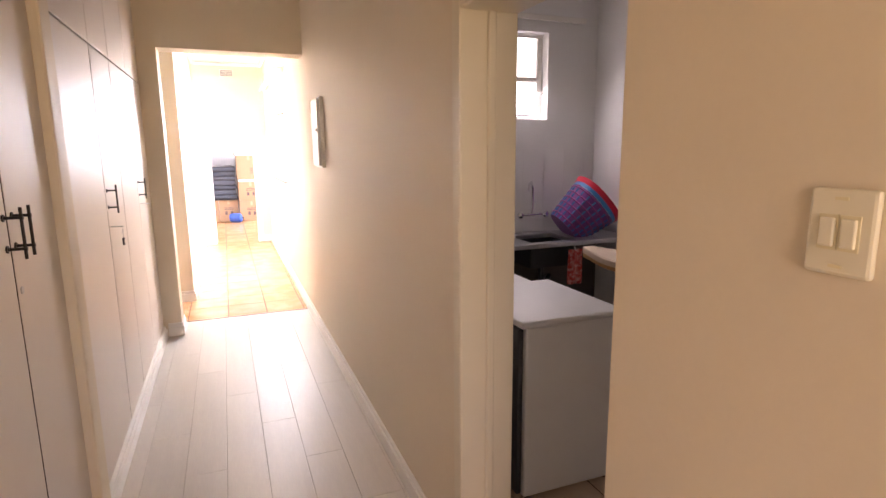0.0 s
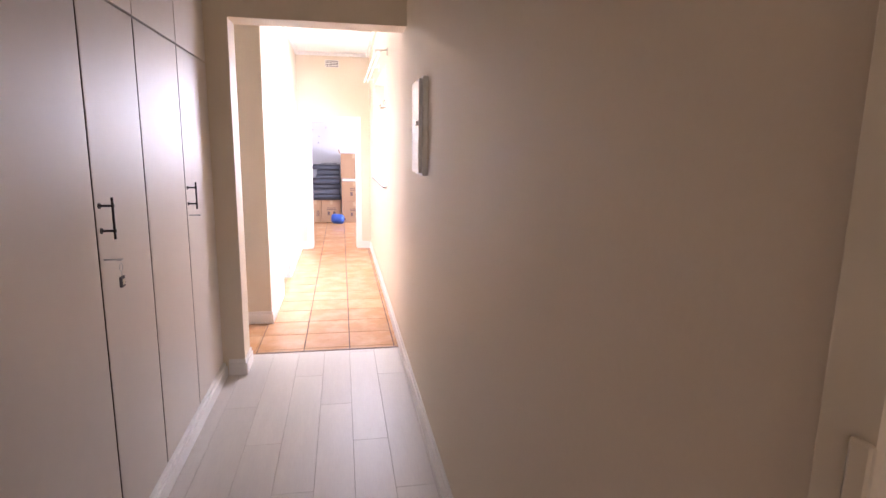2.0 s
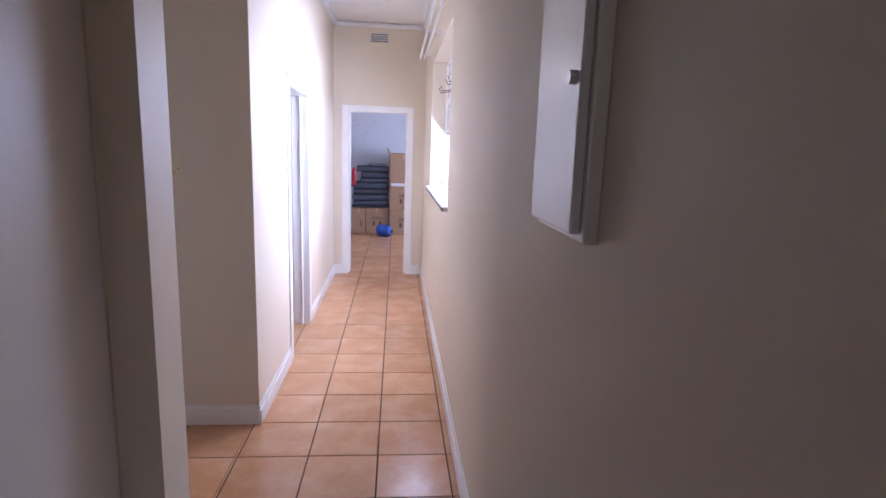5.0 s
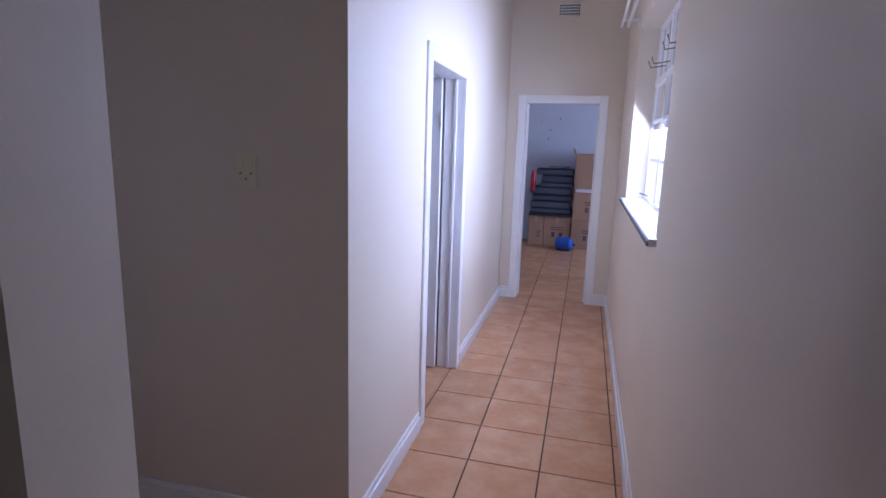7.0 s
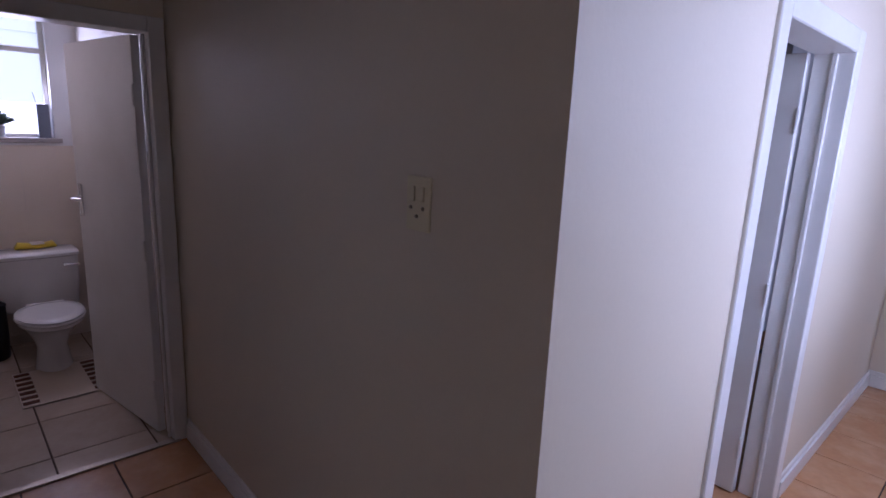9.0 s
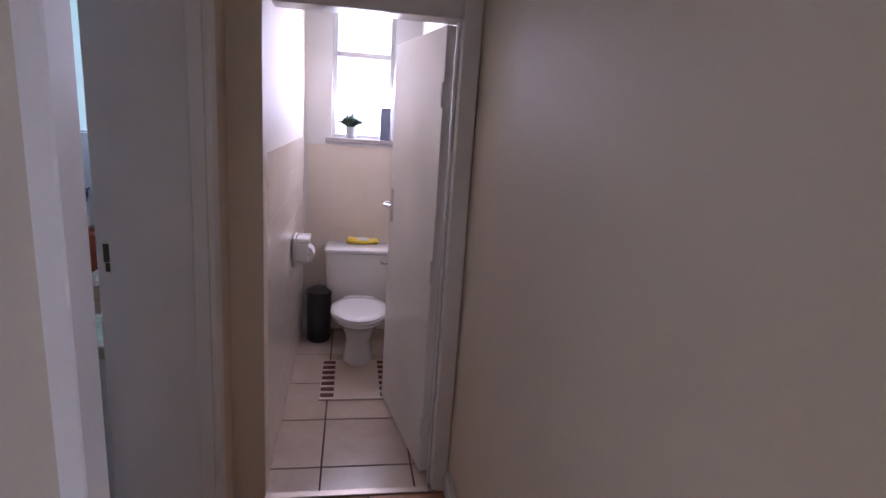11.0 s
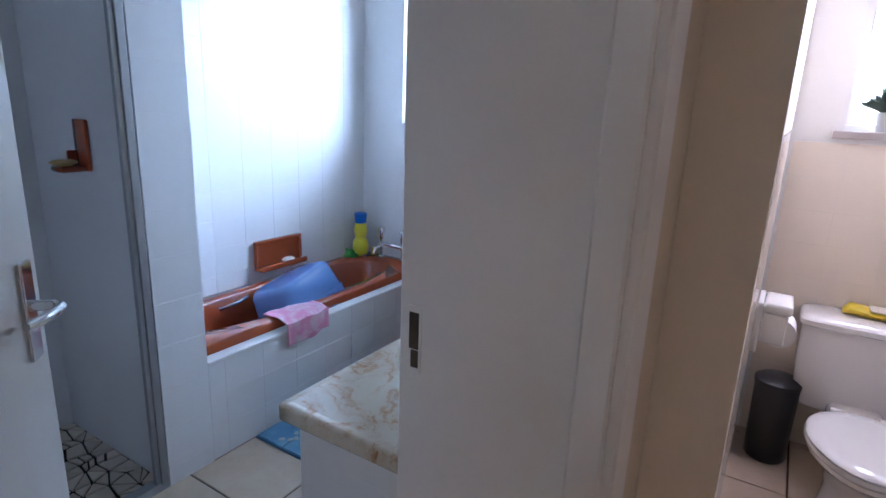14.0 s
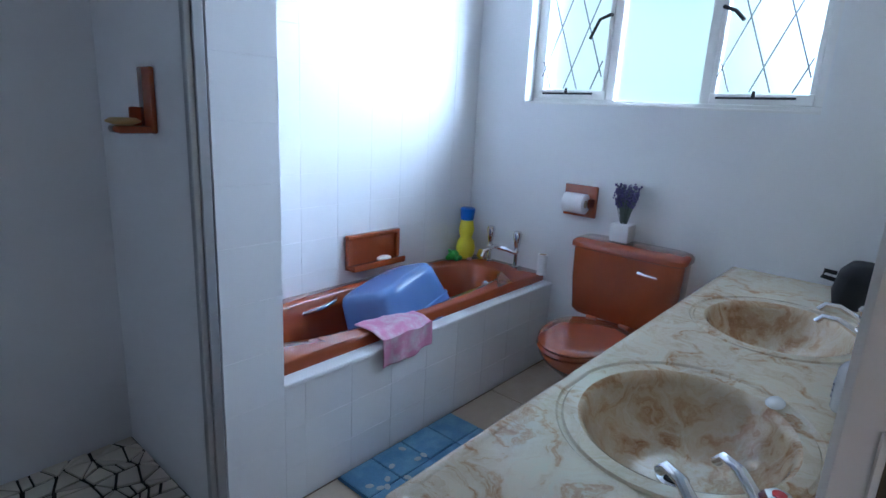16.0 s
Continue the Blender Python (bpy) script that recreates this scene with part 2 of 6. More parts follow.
# thick cross wall: nib, lintel and bathroom doorway
structure("wall_cross", boxes(
    (BX1 + 0.0, NIBX, Y_NIB0, Y_NIB1, 0, H), (NIBX, RW, Y_NIB0, Y_NIB1, LINTEL, H),
    (BX0, BX1, Y_NIB0, Y_NIB1, 2.06, H), (X_WC - 0.11, BX0, Y_BIN, Y_P, 0, H), (-2.05, BX0 - 0.001, 4.045, Y_BIN, 0, H), (X_OUT, X_WC - 0.11, Y_BIN, 4.505, 0, H)), CREAM,
    "thick cream wall with an arch-less opening", "wall")
# socket wall and the corridor's inner side with a doorway
SY0, SY1 = 6.32, 7.195
structure("wall_corner", boxes(
    (X_WC - 0.1, LW, Y_COR, Y_COR + T, 0, H), (LW - T, LW, Y_COR + T, SY0, 0, H), (LW - T, LW, SY0, SY1, 2.05, H), (LW - T, LW, SY1, Y_FAR, 0, H)), CREAM,
    "cream painted wall corner", "wall")
# far wall with doorway
FX0, FX1 = 0.235, 1.01
structure("wall_far", boxes((-0.6, FX0, Y_FAR, Y_FAR + T, 0, H), (FX0, FX1, Y_FAR, Y_FAR + T, 2.045, H), (FX1, 1.6, Y_FAR, Y_FAR + T, 0, H)), CREAM,
    "cream wall around the storeroom door", "wall")
# end wall with the toilet's doorway
WCY0, WCY1 = 4.512, 5.27
structure("wall_toilet_front", boxes(
    (X_WC - 0.11, X_WC, Y_P, WCY0, 0, H), (X_WC - 0.11, X_WC, WCY0, WCY1, 2.045, H), (X_WC - 0.11, X_WC, WCY1, Y_COR, 0, H)), CREAM,
    "cream end wall with the toilet door", "wall")
# outer wall of toilet and bathroom
WWY0, WWY1, WWZ0, WWZ1 = 4.695, 5.135, 1.475, 2.39
BWY0, BWY1, BWZ0, BWZ1 = 2.362, 3.705, 1.395, 2.40
OX = X_OUT - 0.24
structure("wall_west", boxes(
    (OX, X_OUT, 1.6, BWY0, 0, H), (OX, X_OUT, BWY0, BWY1, 0, BWZ0), (OX, X_OUT, BWY0, BWY1, BWZ1, H),
    (OX, X_OUT, BWY1, WWY0, 0, H), (OX, X_OUT, WWY0, WWY1, 0, WWZ0), (OX, X_OUT, WWY0, WWY1, WWZ1, H), (OX, X_OUT, WWY1, 5.6, 0, H)), WHITEWALL,
    "white outer wall with two windows", "wall")
structure("wall_toilet_north", boxes((X_OUT, X_WC - 0.11, Y_COR + 0.0, Y_COR + T, 0, H)), WHITEWALL, "plain wall of the toilet", "wall")
# bathroom back walls and shower
structure("wall_bath_back", boxes((X_OUT, -2.44, Y_BATH - T, Y_BATH, 0, H)), WHITEWALL, "white wall behind the bath", "wall")
structure("wall_shower_back", boxes((-2.44, -0.85, 1.75, 1.87, 0, H)), GLAZED, "tiled back wall of the shower", "wall")
structure("wall_shower_side", boxes((-2.44, -2.24, 1.87, 2.645, 0, H)), GLAZED, "tiled wall between bath and shower", "wall")
structure("wall_bathroom_east", boxes((-0.94, -0.84, 1.87, Y_NIB0, 0, H)), WHITEWALL, "plain white bathroom wall", "wall")
# storeroom beyond the far door
structure("wall_store", boxes((-0.9, -0.78, Y_FAR + T, 13.2, 0, H), (-0.78, 3.4, 13.08, 13.2, 0, H), (3.4, 3.52, Y_FAR, 10.4, 0, H), (3.4, 3.52, 10.4, 12.4, 0, 1.0), (3.4, 3.52, 10.4, 12.4, 2.3, H), (3.4, 3.52, 12.4, 13.2, 0, H), (1.6, 3.4, Y_FAR, Y_FAR + T, 0, H)),
    mat("grey_store_paint", (0.60, 0.61, 0.63), 0.6, grain=0.02, scale=40), "grey painted storeroom walls", "wall")
# kitchen
KX0, KX1, KZ0, KZ1 = 2.45, 3.02, 1.83, 2.52
structure("wall_kitchen_back", boxes((RW + KT, 3.5, 3.0, 3.2, 0, KZ0), (RW + KT, KX0, 3.0, 3.2, KZ0, KZ1), (KX1, 3.5, 3.0, 3.2, KZ0, KZ1), (RW + KT, 3.5, 3.0, 3.2, KZ1, H)), WHITEWALL, "white kitchen wall with a barred window", "wall")
structure("wall_kitchen_east", boxes((3.5, 3.62, -1.2, 3.2, 0, H), (RW + KT, 3.62, -1.32, -1.2, 0, H)), WHITEWALL, "plain white kitchen walls", "wall")

# ---------------- trim ----------------
def skirting(name, runs):
    """Moulded skirting board; each run: x0, x1, y0, y1 of its foot, along its longer side; the moulding steps back."""
    bm = bmesh.new()
    for x0, x1, y0, y1, sx, sy in runs:
        add_box(bm, x0, x1, y0, y1, 0.0, 0.085, 0.003, 1)
        add_box(bm, x0, x1, y0, y1, 0.084, 0.087)
        ax0, ax1 = (x0 + 0.008, x1) if sx < 0 else ((x0, x1 - 0.008) if sx > 0 else (x0, x1))
        ay0, ay1 = (y0 + 0.008, y1) if sy < 0 else ((y0, y1 - 0.008) if sy > 0 else (y0, y1))
        add_box(bm, ax0, ax1, ay0, ay1, 0.086, 0.118, 0.004, 1)
    return structure(name, bm, GLOSS, "white gloss painted skirting board", "skirting board")


B_ = 0.018
skirting("baseboard_east", [(RW - B_, RW, KY1 + 0.07, Y_FAR, -1, 0), (RW - B_, RW, -2.85, KY0 - 0.07, -1, 0)])
skirting("baseboard_nib", [(CF + 0.035, NIBX, Y_NIB0 - B_, Y_NIB0, 0, -1), (NIBX, NIBX + B_, Y_NIB0 - B_, Y_NIB1 + B_, 1, 0), (BX1 + 0.06, NIBX, Y_NIB1, Y_NIB1 + B_, 0, 1)])
skirting("baseboard_corner", [(X_WC + 0.02, LW, Y_COR - B_, Y_COR, 0, -1), (LW, LW + B_, Y_COR - B_, SY0 - 0.07, 1, 0), (LW, LW + B_, SY1 + 0.07, Y_FAR - B_, 1, 0)])
skirting("baseboard_far", [(LW, FX0 - 0.045, Y_FAR - B_, Y_FAR, 0, -1), (FX1 + 0.045, RW - B_, Y_FAR - B_, Y_FAR, 0, -1)])
# coved cornice
bm = bmesh.new()
for x0, x1, y0, y1 in ((RW - 0.05, RW, Y_NIB1, Y_FAR), (LW, LW + 0.05, Y_COR, Y_FAR), (LW, RW, Y_FAR - 0.05, Y_FAR)):
    add_box(bm, x0, x1, y0, y1, H - 0.05, H, 0.015, 2)
structure("trim_cornice", bm, CEIL, "white cornice under the ceiling", "cornice")
structure("trim_threshold", boxes((NIBX + B_, RW - B_, Y_TILE + 0.002, Y_TILE + 0.024, -0.01, 0.004), bevel=0.002), mat("bronze_strip", (0.20, 0.11, 0.06), 0.4, 0.5, grain=0.1), "brown metal strip between laminate and tiles", "threshold")
structure("trim_toilet_threshold", boxes((X_WC - 0.02, X_WC + 0.02, WCY0, WCY1, -0.01, 0.010), bevel=0.003), mat("worn_strip", (0.5, 0.42, 0.34), 0.35, 0.6), "worn metal strip in the toilet doorway", "threshold")


def door_frame(name, axis, plane0, plane1, a0, a1, top, w=0.05, proud=0.014, material=None, label="", stop=(0.45, 0.62), near=True):
    """Pressed steel door frame lining an opening that runs from a0 to a1; the wall lies between the two planes."""
    bm = bmesh.new()
    p0, p1 = plane0 - proud, plane1 + proud

    def put(u0, u1, q0, q1, z0, z1):
        if axis == "y":
            add_box(bm, q0, q1, u0, u1, z0, z1, 0.004, 1)
        else:
            add_box(bm, u0, u1, q0, q1, z0, z1, 0.004, 1)
    lip = 0.029
    if near:
        put(a0 - w, a0 + lip, p0, p1, 0, top + w)
    put(a1 - lip, a1 + w, p0, p1, 0, top + w)
    put(a0 + lip, a1 - lip, p0, p1, top - lip, top + w)
    mid0, mid1 = plane0 + (plane1 - plane0) * stop[0], plane0 + (plane1 - plane0) * stop[1]
    if near:
        put(a0 + lip, a0 + lip + 0.014, mid0, mid1, 0, top - lip)
    put(a1 - lip - 0.014, a1 - lip, mid0, mid1, 0, top - lip)
    return structure(name, bm, material or GLOSS, label or "white painted steel door frame", "door frame")


door_frame("door_frame_far", "x", Y_FAR, Y_FAR + T, FX0, FX1, 2.05)
door_frame("door_frame_side", "y", LW - T, LW, SY0, SY1, 2.045, w=0.055)
door_frame("door_frame_toilet", "y", X_WC - 0.11, X_WC, WCY0, WCY1, 2.05, w=0.04, near=False)
door_frame("door_frame_bathroom", "x", 4.045, Y_P, BX0 - 0.025, BX1 + 0.025, 2.06, w=0.06, proud=0.012, stop=(0.845, 0.99))
door_frame("door_frame_kitchen", "y", RW, RW + KT, KY0 + 0.001, KY1, 2.04, w=0.035, proud=0.02, material=CREAMGLOSS, label="cream painted timber kitchen door frame", near=False)


def lever(parent, at, out, along, plate_h=0.18, plate_down=0.10, material=None):
    """A lever handle on its plate: out, unit vector off the door; along, unit vector of the lever."""
    m = material or CHROME
    o, a, p = Vector(out), Vector(along), Vector(at)
    h = part("handle", bmesh.new(), m, parent, "chrome lever handle on a long plate")
    bm = bmesh.new()
    r = bmesh.ops.create_cube(bm, size=1.0)
    rot = Matrix((a, o, Vector((0, 0, 1)))).transposed().to_4x4()
    for v in r["verts"]:
        v.co = Vector((v.co.x * 0.042, v.co.y * 0.008, v.co.z * plate_h))
    bmesh.ops.bevel(bm, geom=bm.edges[:], offset=0.003, segments=2, affect="EDGES")
    moved(bm, Matrix.Translation(p + o * 0.005 + Vector((0, 0, plate_h / 2 - plate_down))) @ rot)
    pts = [p, p + o * 0.045, p + o * 0.055 + a * 0.012, p + o * 0.058 + a * 0.035, p + o * 0.05 + a * 0.075, p + o * 0.038 + a * 0.105]
    add_tube(bm, pts, 0.009, 12, True, [0.011, 0.010, 0.010, 0.009, 0.009, 0.008])
    bmesh.ops.recalc_face_normals(bm, faces=bm.faces)
    bm.to_mesh(h.data)
    bm.free()
    h.data.shade_smooth()
    h.data.set_sharp_from_angle(angle=radians(40))
    return h


def door_leaf(name, hinge, angle, width, label, height=2.02, thick=0.04, handle_z=1.1, sides=(1,), material=None):
    """A flush door, hinged at one end; angle: direction of the leaf in plan, degrees."""
    e = thing(name, (hinge[0], hinge[1], 0.008), label, "door")
    tagged(e, kind="structure")
    m = Matrix.Translation((hinge[0], hinge[1], 0)) @ Matrix.Rotation(radians(angle), 4, "Z")
    leaf = part("leaf", moved(boxes((0, width, -thick / 2, thick / 2, 0.008, height), bevel=0.003, seg=1), m), material or GLOSS, e)
    d = m.to_3x3() @ Vector((1, 0, 0))
    nrm = m.to_3x3() @ Vector((0, 1, 0))
    for s in sides:
        lever(leaf, m @ Vector((width - 0.06, s * thick / 2, handle_z)), nrm * s, -d)
    for z in (0.25, 1.0, 1.75):
        part("hinge", moved(tube([(0.0, thick / 2 + 0.004, z - 0.05), (0.0, thick / 2 + 0.004, z + 0.05)], 0.007, 8), m), GLOSS, e)
    return e


door_leaf("door_bathroom", (-1.015, 4.05), 228.6, 0.875, "white painted bathroom door standing half open", handle_z=1.145, sides=(-1, 1))
door_leaf("door_toilet", (X_WC - 0.128, WCY1 - 0.050), 190.2, 0.78, "white painted toilet door standing open", handle_z=1.19, sides=(1, -1))
door_leaf("door_storeroom", (FX0 + 0.03, Y_FAR + T + 0.03), 101, 0.74, "white door opened into the storeroom", handle_z=1.05, sides=(1,))
door_leaf("door_side", (LW - T - 0.022, SY1 - 0.055), 179, 0.79, "white door standing open into the side room", handle_z=1.05, sides=(1,))
kl = thing("door_latch", (RW - 0.02, KY1, 1.36), "cream painted latch keep on the kitchen door frame", "latch")
part("keep", boxes((RW - 0.026, RW - 0.0205, KY1 - 0.028, KY1 - 0.004, 1.30, 1.37), bevel=0.004), CREAMGLOSS, kl)
# strike plate in the bathroom frame
WORNHOLE = mat("worn_brass_recess", (0.10, 0.085, 0.06), 0.5, 0.4, grain=0.3, scale=60)
sp = thing("strike_plate", (BX0 + 0.002, 4.065, 1.085), "worn steel strike plate let into the door frame", "strike plate")
bm = boxes((BX0 + 0.003, BX0 + 0.0075, 4.052, 4.078, 1.085, 1.20), bevel=0.001, seg=1)
part("plate", bm, GLOSS, sp, "painted-over keep plate")
part("latch_hole", boxes((BX0 + 0.006, BX0 + 0.0085, 4.056, 4.074, 1.128, 1.190)), WORNHOLE, sp, "dark latch hole")
part("bolt_hole", boxes((BX0 + 0.006, BX0 + 0.0085, 4.060, 4.074, 1.096, 1.126)), WORNHOLE, sp, "dark bolt hole")

# ---------------- built-in cupboards ----------------
CUPBASE = 0.10
EDGEBROWN = mat("dark_board_edge", (0.05, 0.03, 0.022), 0.7, grain=0.2, scale=60)
e_doors = []


def cupboard(label, y0, y1, doors, z0=CUPBASE, z1=2.14, carcass=True):
    e = thing("built_in_cupboard", (CF - 0.3, (y0 + y1) / 2, 0.0), label, "cupboard", "built-in cupboards")
    # carcass coloured near-black so that the door gaps read as deep shade
    part("carcass", boxes((-0.71, CF - 0.03, y0 + 0.002, y1 - 0.002, 0.0, 2.98)), DARK, e, "cupboard interior, coloured near-black for the shade at the gaps")
    for a, b in doors:
        e_doors.append((a, part("door", boxes((CF - 0.022, CF, a + 0.006, b - 0.006, z0, z1 - 0.006), bevel=0.0025), CUPBOARD, e)))
        part("edge_band", boxes((CF - 0.021, CF - 0.0015, a + 0.0035, a + 0.0058, z0 + 0.002, z1 - 0.008)), EDGEBROWN, e_doors[-1][1], "dark unpainted door edge")
        part("upper_door", boxes((CF - 0.022, CF, a + 0.004, b - 0.004, z1 + 0.004, 2.97), bevel=0.0025), CUPBOARD, e)
    part("plinth", boxes((CF - 0.03, CF + 0.03, y0, y1, 0.0, 0.075), (CF - 0.03, CF + 0.018, y0, y1, 0.074, 0.098), bevel=0.004, seg=1), GLOSS, e, "white skirting under the doors")
    return e


def bow_handle(e, y, z, length=0.15):
    bm = bmesh.new()
    add_tube(bm, [(CF + 0.045, y, z - length / 2), (CF + 0.045, y, z + length / 2)], 0.0045, 8)
    for dz in (-0.045, 0.045):
        add_tube(bm, [(CF, y, z + dz), (CF + 0.045, y, z + dz)], 0.0045, 8)
        add_tube(bm, [(CF + 0.041, y, z + dz), (CF + 0.05, y, z + dz)], 0.0065, 8)
        add_tube(bm, [(CF - 0.001, y, z + dz), (CF + 0.004, y, z + dz)], 0.011, 8)
    holder = max((d for d in e_doors if d[0] <= y), key=lambda d: d[0])[1]
    part("handle", bm, BLACKIRON, holder, "black iron bow handle", 40)


c1 = cupboard("cream painted built-in cupboard with black bow handles", -0.9, 1.34, [(-0.9, -0.28), (-0.28, 0.30), (0.30, 0.868), (0.868, 1.34)])
bow_handle(c1, 0.832, 1.37)
bow_handle(c1, 0.904, 1.37)
part("keyhole", tube([(CF, 0.902, 1.19), (CF + 0.003, 0.902, 1.19)], 0.012, 12), STEEL, c1, "small steel keyhole plate")
c2 = cupboard("cream built-in cupboard, key hanging in its lock", 1.475, 2.83, [(1.475, 2.30), (2.30, 2.83)])
bow_handle(c2, 2.335, 1.35)
c3 = cupboard("cream painted built-in cupboard beside the opening", 2.83, 4.12, [(2.83, 3.46), (3.46, 4.12)])
bow_handle(c3, 3.495, 1.335)
structure("cupboard_post", boxes((-0.71, CF + 0.035, 1.34, 1.475, 0, H), bevel=0.008), CREAM, "cream plastered pier between the cupboards", "pier")
structure("cupboard_filler", boxes((-0.71, CF, 4.12, Y_NIB0, 0, H)), CREAM, "cream filler beside the last cupboard", "wall")
structure("cupboard_cornice", boxes((-0.71, CF + 0.002, -0.9, 4.12, 2.975, H)), CREAM, "cream strip above the cupboards", "wall")
structure("wall_west", boxes((-0.72, CF + 0.01, -2.85, -0.9, 0, H)), CREAM, "plain cream wall beside the cupboards", "wall")


def key(y, z, tag):
    k = thing("key", (CF + 0.02, y, z), "steel key with a dark tag in the lock" if tag else "steel key in the cupboard lock", "key")
    bm = tube([(CF, y, z), (CF + 0.05, y, z)], 0.003, 8)
    add_box(bm, CF + 0.045, CF + 0.062, y - 0.010, y + 0.010, z - 0.003, z + 0.003, 0.002, 1)
    part("key_bit", bm, STEEL, k)
    if tag:
        part("ring", tube(arc((CF + 0.055, y, z - 0.028), 0.014, 0, 360, 16, "yz"), 0.0012, 6), STEEL, k)
        part("link", tube([(CF + 0.055, y, z - 0.042), (CF + 0.055, y, z - 0.062)], 0.0012, 6), STEEL, k)
        part("tag", boxes((CF + 0.050, CF + 0.060, y - 0.017, y + 0.017, z - 0.102, z - 0.062), bevel=0.003), mat("dark_tag", (0.06, 0.055, 0.06), 0.4, grain=0.05), k, "square dark tag")
        part("tag_mark", boxes((CF + 0.0595, CF + 0.0612, y - 0.010, y + 0.010, z - 0.092, z - 0.072)), SWITCHCREAM, k, "pale mark on the tag")


key(2.335, 1.20, True)
key(3.50, 1.225, False)

# ---------------- fittings on the walls ----------------
db = thing("distribution_box", (RW, 3.32, 1.46), "white enclosed electrical box on the cream wall", "electrical box")
part("case", boxes((1.172, RW, 3.150, 3.445, 1.468, 1.988), bevel=0.004), GLOSS, db)
part("door", boxes((1.152, 1.171, 3.162, 3.435, 1.483, 1.974), bevel=0.004), mat("white_enamel", (0.82, 0.82, 0.82), 0.2, grain=0.004), db, "white enamelled door")
part("knob", tube([(1.152, 3.185, 1.745), (1.138, 3.185, 1.745)], 0.012, 12), STEEL, db, "small steel knob")


def switch_plate(name, label, y0, y1, z0, z1, rockers):
    s = thing(name, (RW, (y0 + y1) / 2, z0), label, "light switch")
    part("plate", boxes((RW - 0.012, RW, y0, y1, z0, z1), bevel=0.005), SWITCHCREAM, s)
    yc = (y0 + y1) / 2
    zc = (z0 + z1) / 2
    for k in range(rockers):
        yy = yc + (k - (rockers - 1) / 2) * 0.026
        part("surround", boxes((RW - 0.0135, RW - 0.0115, yy - 0.012, yy + 0.012, zc - 0.022, zc + 0.022)), PLASTICIVORY, s)
        part("rocker", boxes((RW - 0.018, RW - 0.012, yy - 0.009, yy + 0.009, zc - 0.018, zc + 0.018), bevel=0.002), SWITCHCREAM, s)
    for z in (z0 + 0.012, z1 - 0.012):
        part("screw_cap", boxes((RW - 0.0135, RW - 0.0115, yc - 0.008, yc + 0.008, z - 0.002, z + 0.002)), PLASTICIVORY, s)


switch_plate("light_switch", "cream two-gang light switch on the wall", -0.657, -0.575, 1.437, 1.545, 2)
so = thing("wall_socket", (-0.318, Y_COR, 1.412), "cream socket plate on the shaded wall", "socket")
part("plate", boxes((-0.36, -0.275, Y_COR - 0.008, Y_COR, 1.412, 1.543), bevel=0.003), PLASTICIVORY, so)
for x in (-0.335, -0.301):
    part("rocker", boxes((x - 0.010, x + 0.010, Y_COR - 0.014, Y_COR - 0.0095, 1.484, 1.520), bevel=0.002), PLASTICIVORY, so)
for x, z in ((-0.340, 1.468), (-0.296, 1.468), (-0.318, 1.448)):
    part("pin_hole", tube([(x, Y_COR - 0.0125, z), (x, Y_COR - 0.009, z)], 0.0045, 8), mat("shaded_hole", (0.34, 0.29, 0.20), 0.8) if (x, z) == (-0.340, 1.468) else bpy.data.materials["shaded_hole"], so, "dark pin hole")

vent = thing("air_vent", (0.63, Y_FAR, 2.85), "white pierced air brick high on the wall", "vent")
part("frame", boxes((0.525, 0.735, Y_FAR - 0.010, Y_FAR, 2.835, 2.945), bevel=0.003), CEIL, vent)
for r in range(4):
    for c in range(9):
        x, z = 0.543 + c * 0.0218, 2.850 + r * 0.0255
        part("slot", boxes((x - 0.007, x + 0.007, Y_FAR - 0.0115, Y_FAR - 0.009, z - 0.008, z + 0.008)), DARK, vent)


# ---------------- windows ----------------
def backdrop(name, x0, x1, y0, y1, z0, z1, colour, strength, green=None, scale=1.0):
    m = glow(name + "_light", colour, strength)
    if green:
        n, l = m.node_tree.nodes, m.node_tree.links
        nz = n.new("ShaderNodeTexNoise")
        nz.inputs["Scale"].default_value = scale
        g = n.new("ShaderNodeNewGeometry")
        l.new(g.outputs["Position"], nz.inputs["Vector"])
        mr = n.new("ShaderNodeMapRange")
        mr.inputs[1].default_value, mr.inputs[2].default_value = 0.4, 0.62
        l.new(nz.outputs[0], mr.inputs[0])
        mx = n.new("ShaderNodeMix")
        mx.data_type = "RGBA"
        mx.inputs[6].default_value, mx.inputs[7].default_value = (*colour, 1), (*green, 1)
        l.new(mr.outputs[0], mx.inputs[0])
        l.new(mx.outputs[2], n["Principled BSDF"].inputs["Emission Color"])
    return structure(name, boxes((x0, x1, y0, y1, z0, z1)), m, "bright hazy distance outside a window", "backdrop")


backdrop("backdrop_east", 4.2, 4.25, 3.6, 9.6, 0.2, 4.2, (1.0, 1.0, 1.0), 2.6)
backdrop("backdrop_west_garden", -6.6, -6.55, 0.0, 3.9, 0.0, 4.5, (0.84, 1.0, 0.95), 0.66, (0.50, 0.92, 0.58), 0.9)
backdrop("backdrop_west", -6.6, -6.55, 3.9, 7.4, 0.0, 4.5, (1.0, 1.0, 1.0), 3.0)
backdrop("backdrop_kitchen", 1.5, 4.0, 4.2, 4.25, 0.8, 4.0, (1.0, 0.97, 0.93), 1.0)


def pane(parent, x0, x1, y0, y1, z0, z1, material, label=""):
    p = part("pane", boxes((x0, x1, y0, y1, z0, z1)), material, parent, label)
    p.visible_shadow = False
    return p


def bars(parent, name, specs, material, bevel=0.003):
    for s in specs:
        part(name, boxes(s, bevel=bevel, seg=1), material, parent)


